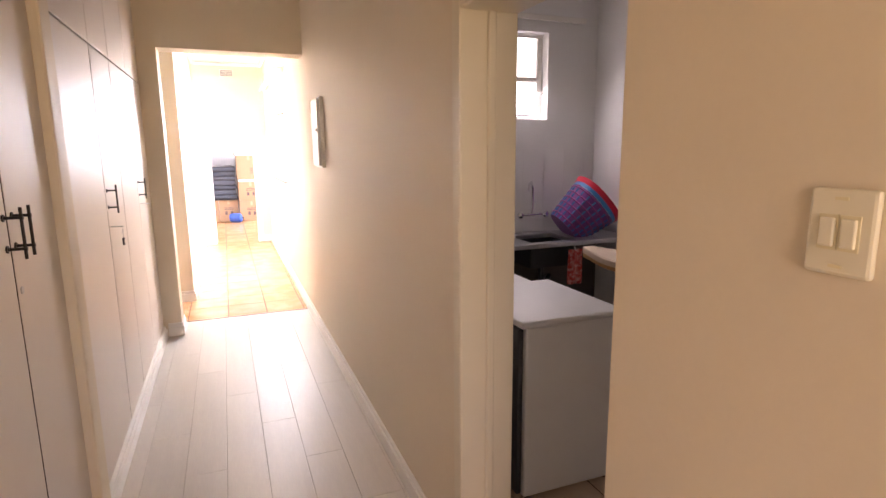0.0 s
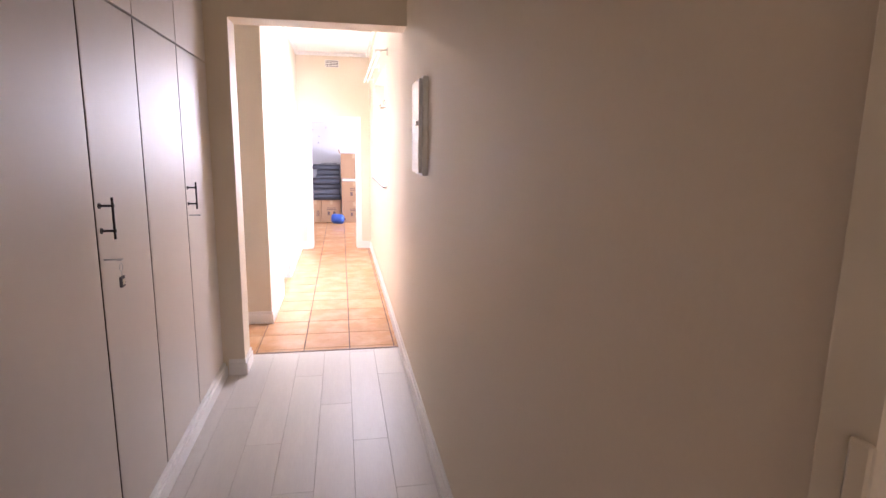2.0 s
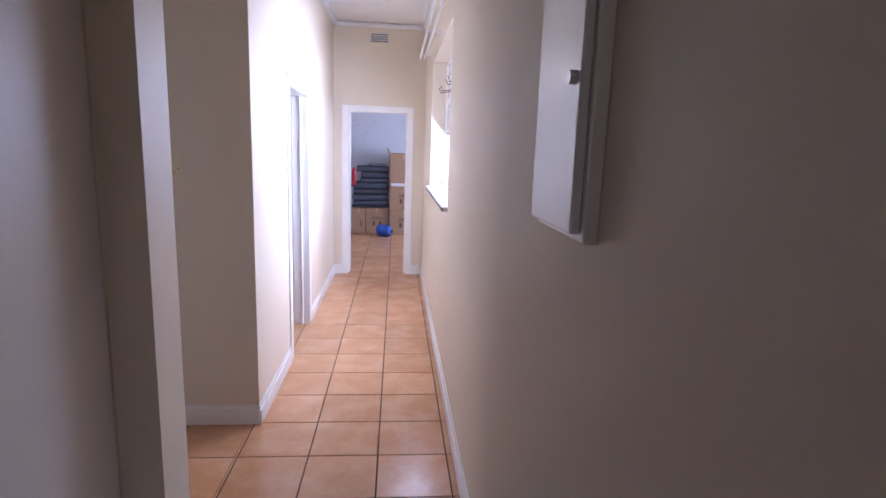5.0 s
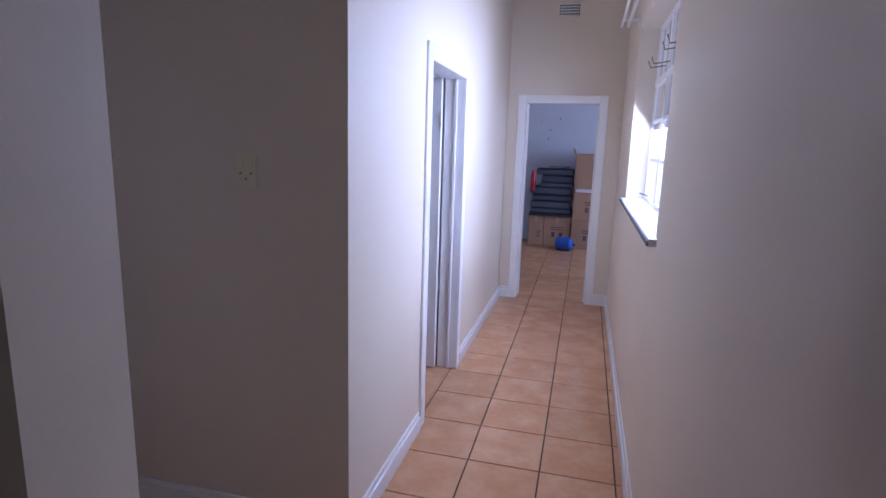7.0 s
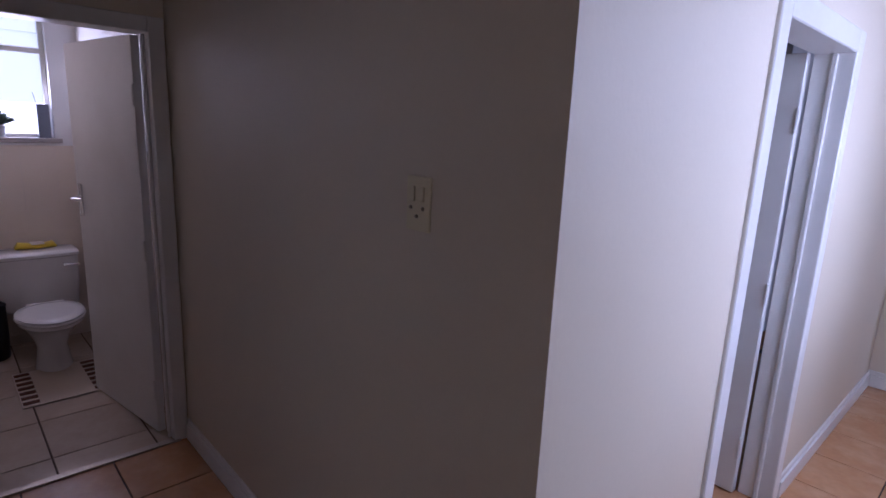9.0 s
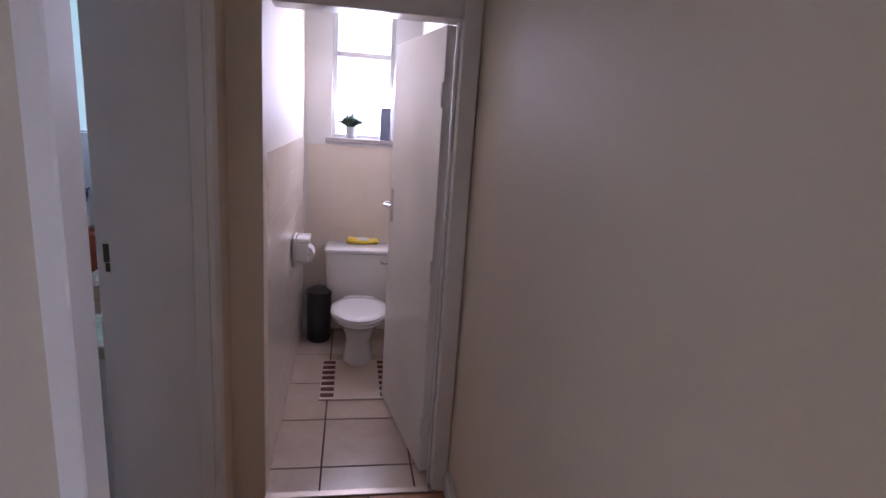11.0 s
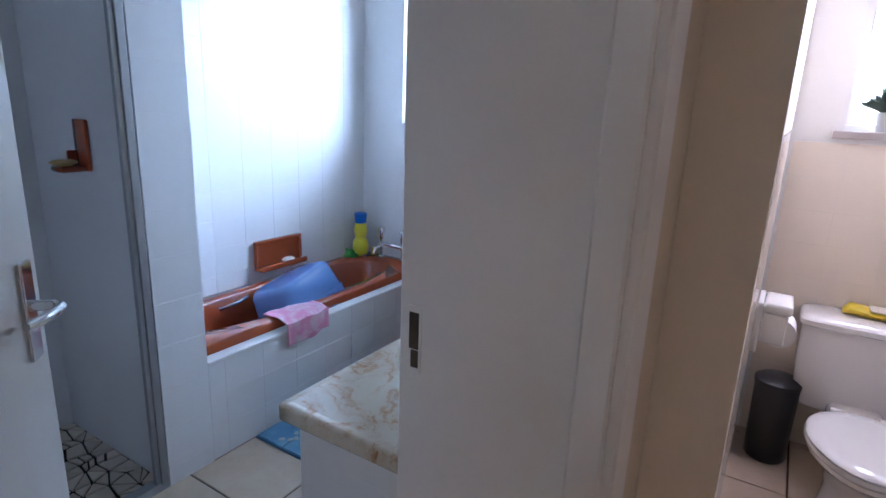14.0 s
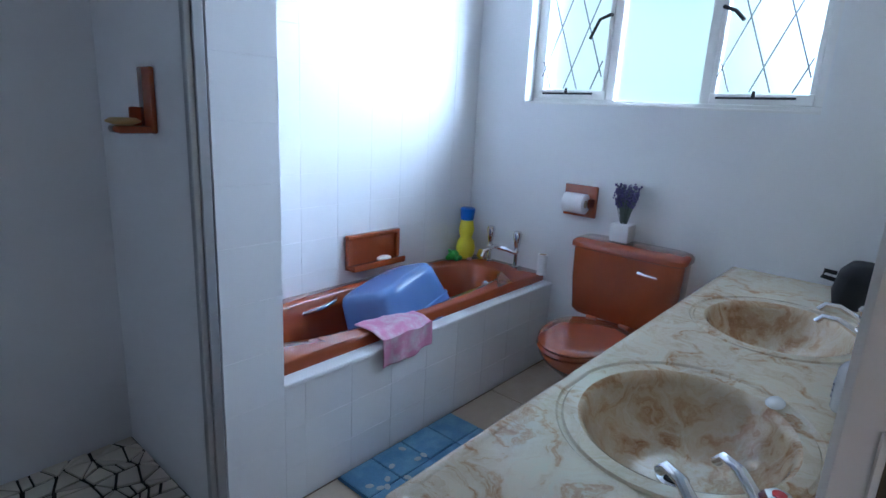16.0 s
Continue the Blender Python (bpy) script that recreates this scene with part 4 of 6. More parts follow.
x0, x1, y0, y1 = XI, -2.445, Y_BATH + 0.006, 2.585
part("shell", cap_loft([rect_ring(cx, cy, 0.435, x0, x1, y0, y1, n), rect_ring(cx, cy, RIM - 0.01, x0, x1, y0, y1, n), rect_ring(cx, cy, RIM, x0 + 0.008, x1 - 0.008, y0 + 0.008, y1 - 0.008, n),
                        basin_ring(RIM + 0.002, hx - 0.105, hy - 0.062, 0.045), basin_ring(RIM - 0.012, hx - 0.125, hy - 0.078, 0.045), basin_ring(0.30, hx - 0.16, hy - 0.095, 0.04), basin_ring(0.16, hx - 0.20, hy - 0.115, 0.03), basin_ring(0.105, hx - 0.28, hy - 0.16, 0.02)], False, True), BROWNCHINA, bath, smooth=50)
part("overflow", moved(lathe([(0.03, 0), (0.03, 0.006), (0.012, 0.012)], 20), Matrix.Translation((-3.945, 2.33, 0.40)) @ Matrix.Rotation(radians(75), 4, "Y")), CHROME, bath, "chrome overflow cap", 40)
part("plug_chain", tube([(-3.93, 2.33, 0.39), (-3.98, 2.35, 0.45), (-4.02, 2.36, 0.49)], 0.003, 6), CHROME, bath, "thin plug chain")
part("grip", tube([(-2.86, 2.115, 0.44), (-2.88, 2.14, 0.445), (-2.97, 2.15, 0.455), (-3.04, 2.14, 0.465), (-3.06, 2.115, 0.47)], 0.010, 10), CHROME, bath, "chrome grip rail", 40)
# panel and ledge, tiled
structure("bath_panel", boxes((XI, -2.44, 2.60, 2.638, 0, 0.436), bevel=0.002, seg=1), GROUT, "tiled front of the built-in bath", "bath panel")
structure("bath_ledge", boxes((XI, -2.442, 2.575, 2.646, 0.437, 0.456), bevel=0.005), GLAZED, "white tiled ledge along the bath", "ledge")


def pillar_tap(parent, base, spout_dir, h=0.13):
    p, d = Vector(base), Vector(spout_dir).normalized()
    t = part("tap", bmesh.new(), CHROME, parent, "chrome tap with a clear faceted knob")
    bm = lathe([(0.022, 0), (0.022, 0.006), (0.013, 0.012), (0.012, h * 0.45), (0.016, h * 0.5), (0.012, h * 0.56), (0.016, h * 0.62), (0.021, h * 0.9), (0.019, h), (0.006, h * 1.02)], 10)
    moved(bm, Matrix.Translation(p))
    q = p + Vector((0, 0, h * 0.47))
    add_tube(bm, [q, q + d * 0.035 + Vector((0, 0, 0.018)), q + d * 0.08 + Vector((0, 0, 0.022)), q + d * 0.11 + Vector((0, 0, 0.008)), q + d * 0.118 + Vector((0, 0, -0.012))], 0.009, 10)
    bmesh.ops.recalc_face_normals(bm, faces=bm.faces)
    bm.to_mesh(t.data)
    bm.free()
    t.data.shade_smooth()
    t.data.set_sharp_from_angle(angle=radians(35))
    return t


mx = thing("bath_mixer", (-4.06, 2.34, RIM), "chrome bath mixer with two faceted knobs", "mixer tap")
for y in (2.25, 2.43):
    bm = lathe([(0.02, 0), (0.02, 0.008), (0.012, 0.014), (0.011, 0.08), (0.02, 0.09), (0.013, 0.11), (0.018, 0.13), (0.026, 0.19), (0.022, 0.205), (0.006, 0.21)], 10)
    part("knob", moved(bm, Matrix.Translation((-4.07, y, RIM))), CHROME, mx, smooth=35)
part("bridge", tube([(-4.07, 2.25, RIM + 0.085), (-4.045, 2.30, RIM + 0.10), (-4.045, 2.38, RIM + 0.10), (-4.07, 2.43, RIM + 0.085)], 0.014, 12), CHROME, mx, smooth=40)
part("spout", tube([(-4.05, 2.34, RIM + 0.10), (-3.99, 2.33, RIM + 0.115), (-3.92, 2.32, RIM + 0.095), (-3.905, 2.318, RIM + 0.065)], 0.012, 12), CHROME, mx, smooth=40)


def recessed_dish(name, label, plane, axis, a0, a1, z0, z1, soap):
    """China soap dish let into a wall; plane: the wall's face; axis: the axis along the wall."""
    e = thing(name, (a0, plane, z0) if axis == "x" else (plane, a0, z0), label, "soap dish")
    bm = bmesh.new()
    t, dep = 0.022, 0.030

    def put(u0, u1, q0, q1, w0, w1, b=0.006):
        if axis == "x":
            add_box(bm, u0, u1, plane + q0, plane + q1, w0, w1, b, 2)
        else:
            add_box(bm, plane + q0, plane + q1, u0, u1, w0, w1, b, 2)
    put(a0, a1, 0.002, 0.012, z0, z1, 0.003)
    put(a0, a1, 0.010, dep, z1 - t, z1)
    put(a0, a0 + t, 0.010, dep, z0 + t, z1 - t)
    put(a1 - t, a1, 0.010, dep, z0 + t, z1 - t)
    put(a0, a1, 0.010, 0.075, z0, z0 + t, 0.009)
    put(a0, a1, 0.062, 0.076, z0 + 0.004, z0 + t + 0.012, 0.006)
    part("dish", bm, BROWNCHINA, e, smooth=40)
    if soap:
        part("soap", moved(lathe([(0.02, 0), (0.035, 0.008), (0.035, 0.016), (0.02, 0.024)], 20, (1.25, 0.75)), Matrix.Translation((a0 + (a1 - a0) * 0.36, plane + 0.042, z0 + t))), mat("white_soap", (0.80, 0.78, 0.74), 0.5), e, "white bar of soap", 60)
    return e


recessed_dish("soap_dish", "rust-brown wall soap dish holding white soap", Y_BATH + 0.006, "x", -3.51, -3.17, 0.565, 0.735, True)
sd = thing("shower_soap_dish", (-2.24, 2.29, 1.225), "rust-brown shower soap dish with yellowed soap", "soap dish")
bm = boxes((-2.238, -2.222, 2.245, 2.335, 1.225, 1.415), bevel=0.006)
add_box(bm, -2.224, -2.13, 2.247, 2.333, 1.225, 1.248, 0.010, 2)
add_box(bm, -2.224, -2.19, 2.247, 2.26, 1.245, 1.30, 0.006, 2)
part("dish", bm, BROWNCHINA, sd, smooth=40)
part("soap", moved(lathe([(0.02, 0), (0.038, 0.007), (0.04, 0.012), (0.028, 0.02)], 20, (1.2, 0.9)), Matrix.Translation((-2.16, 2.29, 1.249))), mat("old_soap", (0.62, 0.42, 0.15), 0.5, grain=0.05), sd, "yellowed bar of soap", 60)
rh = thing("toilet_roll_holder", (XI, 2.79, 0.84), "rust-brown china roll holder on the wall", "roll holder")
part("plate", boxes((XI, XI + 0.018, 2.67, 2.85, 0.845, 1.005), bevel=0.006), BROWNCHINA, rh, smooth=40)
for y in (2.682, 2.825):
    part("arm", boxes((XI + 0.015, XI + 0.065, y, y + 0.014, 0.90, 0.945), bevel=0.004), BROWNCHINA, rh)
paper_roll("toilet_roll", "white toilet roll on a brown holder", (XI + 0.062, 2.76, 0.918), (0, 1, 0), 0.05, 0.11)
spiky_plant("lavender_plant", "violet artificial lavender in a white cube pot", (-4.04, 3.03, 0.777), mat("white_pot", (0.78, 0.78, 0.77), 0.3), mat("lavender_stem", (0.12, 0.15, 0.12), 0.7), 40, 0.20, 0.055, True, mat("lavender_flower", (0.10, 0.08, 0.22), 0.8, grain=0.2))
paper_roll("paper_core", "white paper tube standing on the bath ledge", (-4.07, 2.60, RIM + 0.056), (0, 0, 1), 0.025, 0.11)
sb = thing("bubble_bath_bottle", (-4.02, 2.12, RIM), "yellow snowman-shaped bottle with a blue cap", "bottle")
part("bottle", moved(lathe([(0.03, 0), (0.042, 0.02), (0.047, 0.055), (0.04, 0.09), (0.028, 0.105), (0.034, 0.125), (0.037, 0.15), (0.032, 0.18), (0.028, 0.19)]), Matrix.Translation((-4.0, 2.125, RIM)) @ Matrix.Scale(1.2, 4)), mat("bright_yellow", (0.72, 0.62, 0.02), 0.3, grain=0.02), sb, smooth=60)
part("cap", moved(lathe([(0.03, 0.192), (0.032, 0.20), (0.036, 0.245), (0.030, 0.25)]), Matrix.Translation((-4.0, 2.125, RIM)) @ Matrix.Scale(1.2, 4)), mat("blue_cap", (0.01, 0.14, 0.55), 0.35), sb, "blue cap", 40)
GREENP = mat("green_rubber", (0.06, 0.36, 0.05), 0.4, grain=0.03)
fr = thing("rubber_toy", (-3.92, 2.105, RIM), "green rubber bath toy on the bath rim", "bath toy")
bm = bmesh.new()
for x, y, z, r in ((0, 0, 0.028, 0.03), (0.03, 0.01, 0.03, 0.024), (-0.03, -0.01, 0.02, 0.02), (0.05, 0.0, 0.02, 0.014), (0.01, 0.03, 0.014, 0.014), (-0.02, 0.03, 0.014, 0.014), (0.035, 0.012, 0.056, 0.009), (0.025, -0.012, 0.056, 0.009)):
    bmesh.ops.create_uvsphere(bm, u_segments=14, v_segments=10, radius=r, matrix=Matrix.Translation((-3.92 + x, 2.105 + y, RIM + z)))
part("body", bm, GREENP, fr, smooth=60)
dk = thing("rubber_duck", (-4.07, 2.185, RIM), "small yellow rubber duck by the taps", "bath toy")
bm = bmesh.new()
for x, y, z, r in ((0, 0, 0.02, 0.022), (0.012, 0.008, 0.045, 0.015), (-0.02, -0.008, 0.022, 0.012)):
    bmesh.ops.create_uvsphere(bm, u_segments=14, v_segments=10, radius=r, matrix=Matrix.Translation((-4.07 + x, 2.185 + y, RIM + z)))
part("body", bm, YELLOW, dk, smooth=60)
pb = thing("pebble_soap", (-4.03, 2.185, RIM), "small pink piece of soap on the rim", "soap")
part("piece", moved(lathe([(0.01, 0), (0.016, 0.006), (0.012, 0.014), (0.004, 0.017)], 14), Matrix.Translation((-3.99, 2.165, RIM))), mat("pink_soap", (0.75, 0.45, 0.40), 0.5), pb, smooth=60)

# blue tub lying on its side in the bath
BLUEP = mat("blue_plastic", (0.11, 0.20, 0.42), 0.16, grain=0.03, scale=12, spots=(0.14, 0.22, 0.50))
tb = thing("plastic_tub", (-3.2, 2.33, 0.16), "blue plastic tub tipped over in the bath", "tub")
tm = Matrix(((0.0442, 0.9734, 0.2249, -3.189), (-0.9427, 0.1152, -0.313, 2.370), (-0.3306, -0.1981, 0.9227, 0.492), (0, 0, 0, 1)))
TH = 0.225


def tub_ring(z, grow, p):
    """Outline of the tapering tub at a height; its mouth lies at -TH / 2."""
    f = 1.0 + 0.075 * (1 - 2 * z / TH)
    return super_ring(0, 0, z, 0.150 * f + grow, 0.192 * f + grow, 60, p)


part("shell", moved(cap_loft([tub_ring(-TH / 2, -0.004, 6), tub_ring(-TH / 2, 0.0, 6), tub_ring(-TH / 2 + 0.06, 0.0, 6), tub_ring(-TH / 2 + 0.062, -0.003, 6), tub_ring(TH / 2 - 0.035, -0.003, 5.5),
                              tub_ring(TH / 2 - 0.012, -0.009, 5), tub_ring(TH / 2 - 0.003, -0.019, 5), tub_ring(TH / 2, -0.034, 5)], False, True), tm), BLUEP, tb, smooth=50)
for nm, z, grow, deep, lab in (("lip", -TH / 2 - 0.004, 0.024, 0.010, "rolled lip"), ("rib", -TH / 2 + 0.058, 0.004, 0.006, "")):
    part(nm, moved(cap_loft([tub_ring(z, -0.003, 6), tub_ring(z - 0.002, grow, 6), tub_ring(z + deep, grow, 6), tub_ring(z + deep + 0.003, -0.004, 6)], False, False), tm), BLUEP, tb, lab, 40)
part("sticker", moved(boxes((0.158, 0.1645, 0.035, 0.082, -0.036, -0.008)), tm), mat("yellow_sticker", (0.75, 0.68, 0.05), 0.4), tb, "small yellow sticker")
part("sticker_print", moved(boxes((0.1640, 0.1655, 0.042, 0.075, -0.029, -0.015)), tm), BLACKP, tb, "black print")

# pink towel hung over the ledge
tw = thing("hand_towel", (-2.95, 2.62, 0.46), "pink patterned face cloth hung over the ledge", "towel")
bm = bmesh.new()
NU, NV = 30, 30
grid = []
for i in range(NU + 1):
    row = []
    u = i / NU
    for j in range(NV + 1):
        v = j / NV
        x = -2.85 - 0.29 * u + (0.03 * v * (u - 0.3))
        s = v * 0.285
        if s < 0.10:
            y, z = 2.50 + s, RIM + 0.010
        elif s < 0.17:
            t = (s - 0.10) / 0.07
            y, z = 2.60 + 0.055 * t, RIM + 0.010 - 0.018 * t
        else:
            y, z = 2.656, RIM - 0.008 - (s - 0.17)
        z -= (0.07 * u - 0.02) * max(0, (s - 0.17)) * -0.6
        y += 0.010 * (0.5 + 0.5 * math.sin(u * 17 + v * 3)) * min(1, max(0, s - 0.10) * 6) + 0.02 * max(0, v - 0.4) * (u > 0.6) * (u - 0.6)
        z += 0.004 * math.sin(u * 11 + v * 5)
        if s > 0.17:
            z += 0.10 * (u - 0.35) ** 2 * (v - 0.4)
        row.append(bm.verts.new((x, y, z)))
    grid.append(row)
for i in range(NU):
    for j in range(NV):
        bm.faces.new((grid[i][j], grid[i + 1][j], grid[i + 1][j + 1], grid[i][j + 1]))
TOWEL = mat("pink_terry", (0.62, 0.25, 0.38), 0.95, grain=0.16, scale=220, bump=0.5, spots=(0.66, 0.56, 0.60), spot_scale=20, spot_mix=0.9)
cl = part("cloth", bm, TOWEL, tw, smooth=60)
sol = cl.modifiers.new("thickness", "SOLIDIFY")
sol.thickness = 0.004

# ---- vanity ----
VZ = 0.745


def marble(name, ramp, scale):
    """Cast marble: drifting veins from a warped noise."""
    m = bpy.data.materials.new(name)
    m.use_nodes = True
    mn, ml = m.node_tree.nodes, m.node_tree.links
    mb = mn["Principled BSDF"]
    mb.inputs["Roughness"].default_value = 0.16
    mb.inputs["Coat Weight"].default_value = 0.25
    geo = mn.new("ShaderNodeNewGeometry")
    warp = mn.new("ShaderNodeTexNoise")
    warp.inputs["Scale"].default_value, warp.inputs["Detail"].default_value = 4.0, 6
    vm = mn.new("ShaderNodeVectorMath")
    vm.operation = "MULTIPLY_ADD"
    vm.inputs[1].default_value = (0.6, 0.6, 0.6)
    ml.new(geo.outputs["Position"], warp.inputs["Vector"])
    ml.new(warp.outputs["Color"], vm.inputs[0])
    ml.new(geo.outputs["Position"], vm.inputs[2])
    vein = mn.new("ShaderNodeTexNoise")
    vein.inputs["Scale"].default_value, vein.inputs["Detail"].default_value, vein.inputs["Roughness"].default_value = scale, 9, 0.66
    vein.inputs["Distortion"].default_value = 1.4
    ml.new(vm.outputs[0], vein.inputs["Vector"])
    vr = mn.new("ShaderNodeValToRGB")
    els = vr.color_ramp.elements
    els[0].position, els[0].color = ramp[0][0], (*ramp[0][1], 1)
    els[1].position, els[1].color = ramp[-1][0], (*ramp[-1][1], 1)
    for pos, col in ramp[1:-1]:
        els.new(pos).color = (*col, 1)
    ml.new(vein.outputs[0], vr.inputs[0])
    ml.new(vr.outputs[0], mb.inputs["Base Color"])
    return m


MARBLE = marble("cast_marble", [(0.30, (0.30, 0.13, 0.055)), (0.38, (0.46, 0.28, 0.15)), (0.44, (0.58, 0.46, 0.31)), (0.55, (0.66, 0.56, 0.41)), (0.68, (0.62, 0.57, 0.43))], 6.5)
BOWL = marble("rust_cast_marble", [(0.30, (0.26, 0.11, 0.045)), (0.40, (0.44, 0.25, 0.12)), (0.50, (0.58, 0.42, 0.26)), (0.64, (0.66, 0.55, 0.39))], 6.0)

VX0, VX1, VY0, VY1 = XI, -2.062, 3.50, 4.124
vt = thing("marble_counter", (-3.1, 3.82, 0.69), "cream and rust marbled counter with two sunk basins", "counter")
bm = bmesh.new()
nn = 64


def section(bm, bowls, xa, xb, cxx, cyy):
    """One basin with the flat top round it."""
    rx, ry = 0.235, 0.20

    def el(z, f, g=0.0):
        return [(cxx + (rx * f) * math.cos(2 * math.pi * k / nn), cyy + (ry * f) * math.sin(2 * math.pi * k / nn), z) for k in range(nn)]
    rings = [rect_ring(cxx, cyy, VZ, xa, xb, VY0 + 0.012, VY1, nn), el(VZ, 1.26), el(VZ - 0.005, 1.235), el(VZ - 0.006, 1.20), el(VZ - 0.001, 1.18), el(VZ - 0.001, 1.04), el(VZ - 0.006, 1.0), el(VZ - 0.022, 0.965), el(VZ - 0.06, 0.90), el(VZ - 0.10, 0.76), el(VZ - 0.125, 0.55), el(VZ - 0.135, 0.3), el(VZ - 0.138, 0.13)]
    for target, some in ((bm, rings[:6]), (bowls, rings[5:])):
        vs = [[target.verts.new(p) for p in r] for r in some]
        for p, q in zip(vs, vs[1:]):
            for k in range(nn):
                target.faces.new((p[k], p[(k + 1) % nn], q[(k + 1) % nn], q[k]))
        if target is bowls:
            target.faces.new(vs[-1])


B1, B2 = (-2.655, 3.775), (-3.455, 3.80)
bowl1, bowl2 = bmesh.new(), bmesh.new()
section(bm, bowl1, -3.06, VX1 - 0.012, *B1)
section(bm, bowl2, VX0, -3.06, *B2)
for bw in (bowl1, bowl2):
    part("basin", bw, BOWL, vt, "rust-veined sunk basin", 50)
part("slab", bm, MARBLE, vt, smooth=28)
bm = boxes((VX0, VX1, VY0, VY0 + 0.035, VZ - 0.052, VZ + 0.0005), bevel=0.011, seg=4)
add_box(bm, VX1 - 0.035, VX1, VY0 + 0.004, VY1, VZ - 0.052, VZ + 0.0003, 0.011, 4)
part("edge", bm, MARBLE, vt, "rounded front edge", 50)
for cxx, cyy in (B1, B2):
    part("drain", moved(lathe([(0.034, 0), (0.034, 0.004), (0.025, 0.006), (0.022, 0.001), (0.004, 0.0)], 24), Matrix.Translation((cxx + 0.012, cyy + 0.0, VZ - 0.136)) @ Matrix.Rotation(radians(0), 4, "Y")), CHROME, vt, "chrome drain ring", 40)
    part("drain_hole", moved(lathe([(0.018, 0.0), (0.018, 0.004), (0.003, 0.004)], 20), Matrix.Translation((cxx + 0.012, cyy + 0.0, VZ - 0.135))), DARK, vt, "dark drain hole")


def basin_tap(label, x, y, dot, ang):
    e = thing("basin_tap", (x, y, VZ), label, "tap")
    m = Matrix.Translation((x, y, VZ)) @ Matrix.Rotation(radians(ang), 4, "Z") @ Matrix.Scale(0.78, 4, (0, 0, 1))
    part("body", moved(lathe([(0.026, 0), (0.026, 0.006), (0.018, 0.012), (0.017, 0.05), (0.020, 0.055), (0.010, 0.06)], 20), m), CHROME, e, smooth=40)
    part("spout", moved(tube([(0, 0, 0.03), (0, -0.03, 0.055), (0, -0.075, 0.085), (0, -0.11, 0.085), (0, -0.125, 0.062)], 0.011, 12, [0.013, 0.012, 0.011, 0.010, 0.010]), m), CHROME, e, smooth=40)
    part("knob", moved(lathe([(0.010, 0.06), (0.024, 0.064), (0.027, 0.085), (0.020, 0.10), (0.012, 0.102)], 6), m), CHROME, e, "faceted chrome knob")
    part("dot", moved(lathe([(0.010, 0.1025), (0.010, 0.104), (0.003, 0.1045)], 14), m), dot, e, "coloured dot")


RED = mat("red_dot", (0.6, 0.02, 0.02), 0.3)
BLUEDOT = mat("blue_dot", (0.03, 0.08, 0.5), 0.3)
basin_tap("chrome basin tap with a blue dot", -2.30, 3.92, BLUEDOT, -36)
basin_tap("chrome basin tap with a red dot", -2.395, 3.98, RED, -36)
basin_tap("chrome basin tap with a blue dot", -3.43, 4.02, BLUEDOT, 0)
basin_tap("chrome basin tap with a red dot", -3.60, 4.005, RED, 15)
vc = thing("vanity_cabinet", (-3.1, 3.85, 0), "white vanity cabinet under the marbled top", "cabinet")
part("body", boxes((XI, VX1 - 0.035, VY0 + 0.045, VY1, 0.0, VZ - 0.145)), GLOSS, vc)
part("apron", boxes((XI, VX1 - 0.034, VY0 + 0.046, VY0 + 0.066, VZ - 0.144, VZ - 0.053), (VX1 - 0.055, VX1 - 0.0345, VY0 + 0.066, VY1, VZ - 0.144, VZ - 0.053)), GLOSS, vc)
for k in range(4):
    xa = XI + 0.02 + k * 0.5
    part("door", boxes((xa, xa + 0.485, VY0 + 0.027, VY0 + 0.044, 0.08, VZ - 0.15), bevel=0.003), GLOSS, vc)
bg = thing("toiletry_bag", (-3.93, 3.96, VZ), "black fabric toiletry bag on the vanity", "bag")
part("body", cap_loft([super_ring(-3.93, 3.96, VZ + 0.002, 0.12, 0.07, 28, 4), super_ring(-3.93, 3.96, VZ + 0.05, 0.125, 0.08, 28, 4), super_ring(-3.93, 3.96, VZ + 0.11, 0.115, 0.07, 28, 3.5), super_ring(-3.93, 3.96, VZ + 0.14, 0.09, 0.045, 28, 3)]), mat("black_fabric", (0.012, 0.012, 0.014), 0.85, grain=0.2, scale=120, bump=0.3), bg, smooth=60)
part("loop", tube([(-3.91, 3.885, VZ + 0.10), (-3.90, 3.85, VZ + 0.105), (-3.89, 3.845, VZ + 0.085), (-3.91, 3.885, VZ + 0.075)], 0.008, 8), mat("black_strap", (0.012, 0.012, 0.014), 0.8), bg, "fabric carry loop", 40)
wb = thing("hand_soap_bottle", (-2.95, 4.02, VZ), "white soap bottle standing on the vanity", "bottle")
part("bottle", moved(lathe([(0.026, 0), (0.03, 0.006), (0.03, 0.095), (0.022, 0.11), (0.012, 0.118)]), Matrix.Translation((-2.95, 4.02, VZ + 0.001))), SANITARY, wb, smooth=40)
part("pump", moved(lathe([(0.013, 0.118), (0.013, 0.13), (0.005, 0.132), (0.005, 0.15), (0.012, 0.152), (0.012, 0.16)], 14), Matrix.Translation((-2.95, 4.02, VZ + 0.001))), SANITARY, wb, smooth=40)
for k in range(3):
    part("print_bar", boxes((-2.965, -2.925, 3.9885, 3.9915, VZ + 0.035 + k * 0.014, VZ + 0.041 + k * 0.014)), mat("grey_print", (0.25, 0.25, 0.27), 0.6), wb, "grey print")
ss = thing("soap_sliver", (-2.88, 4.0, VZ), "white sliver of soap on the vanity", "soap")
part("bar", moved(lathe([(0.02, 0), (0.028, 0.004), (0.02, 0.01)], 18, (1.3, 0.7)), Matrix.Translation((-2.87, 3.90, VZ + 0.001))), SANITARY, ss, smooth=60)

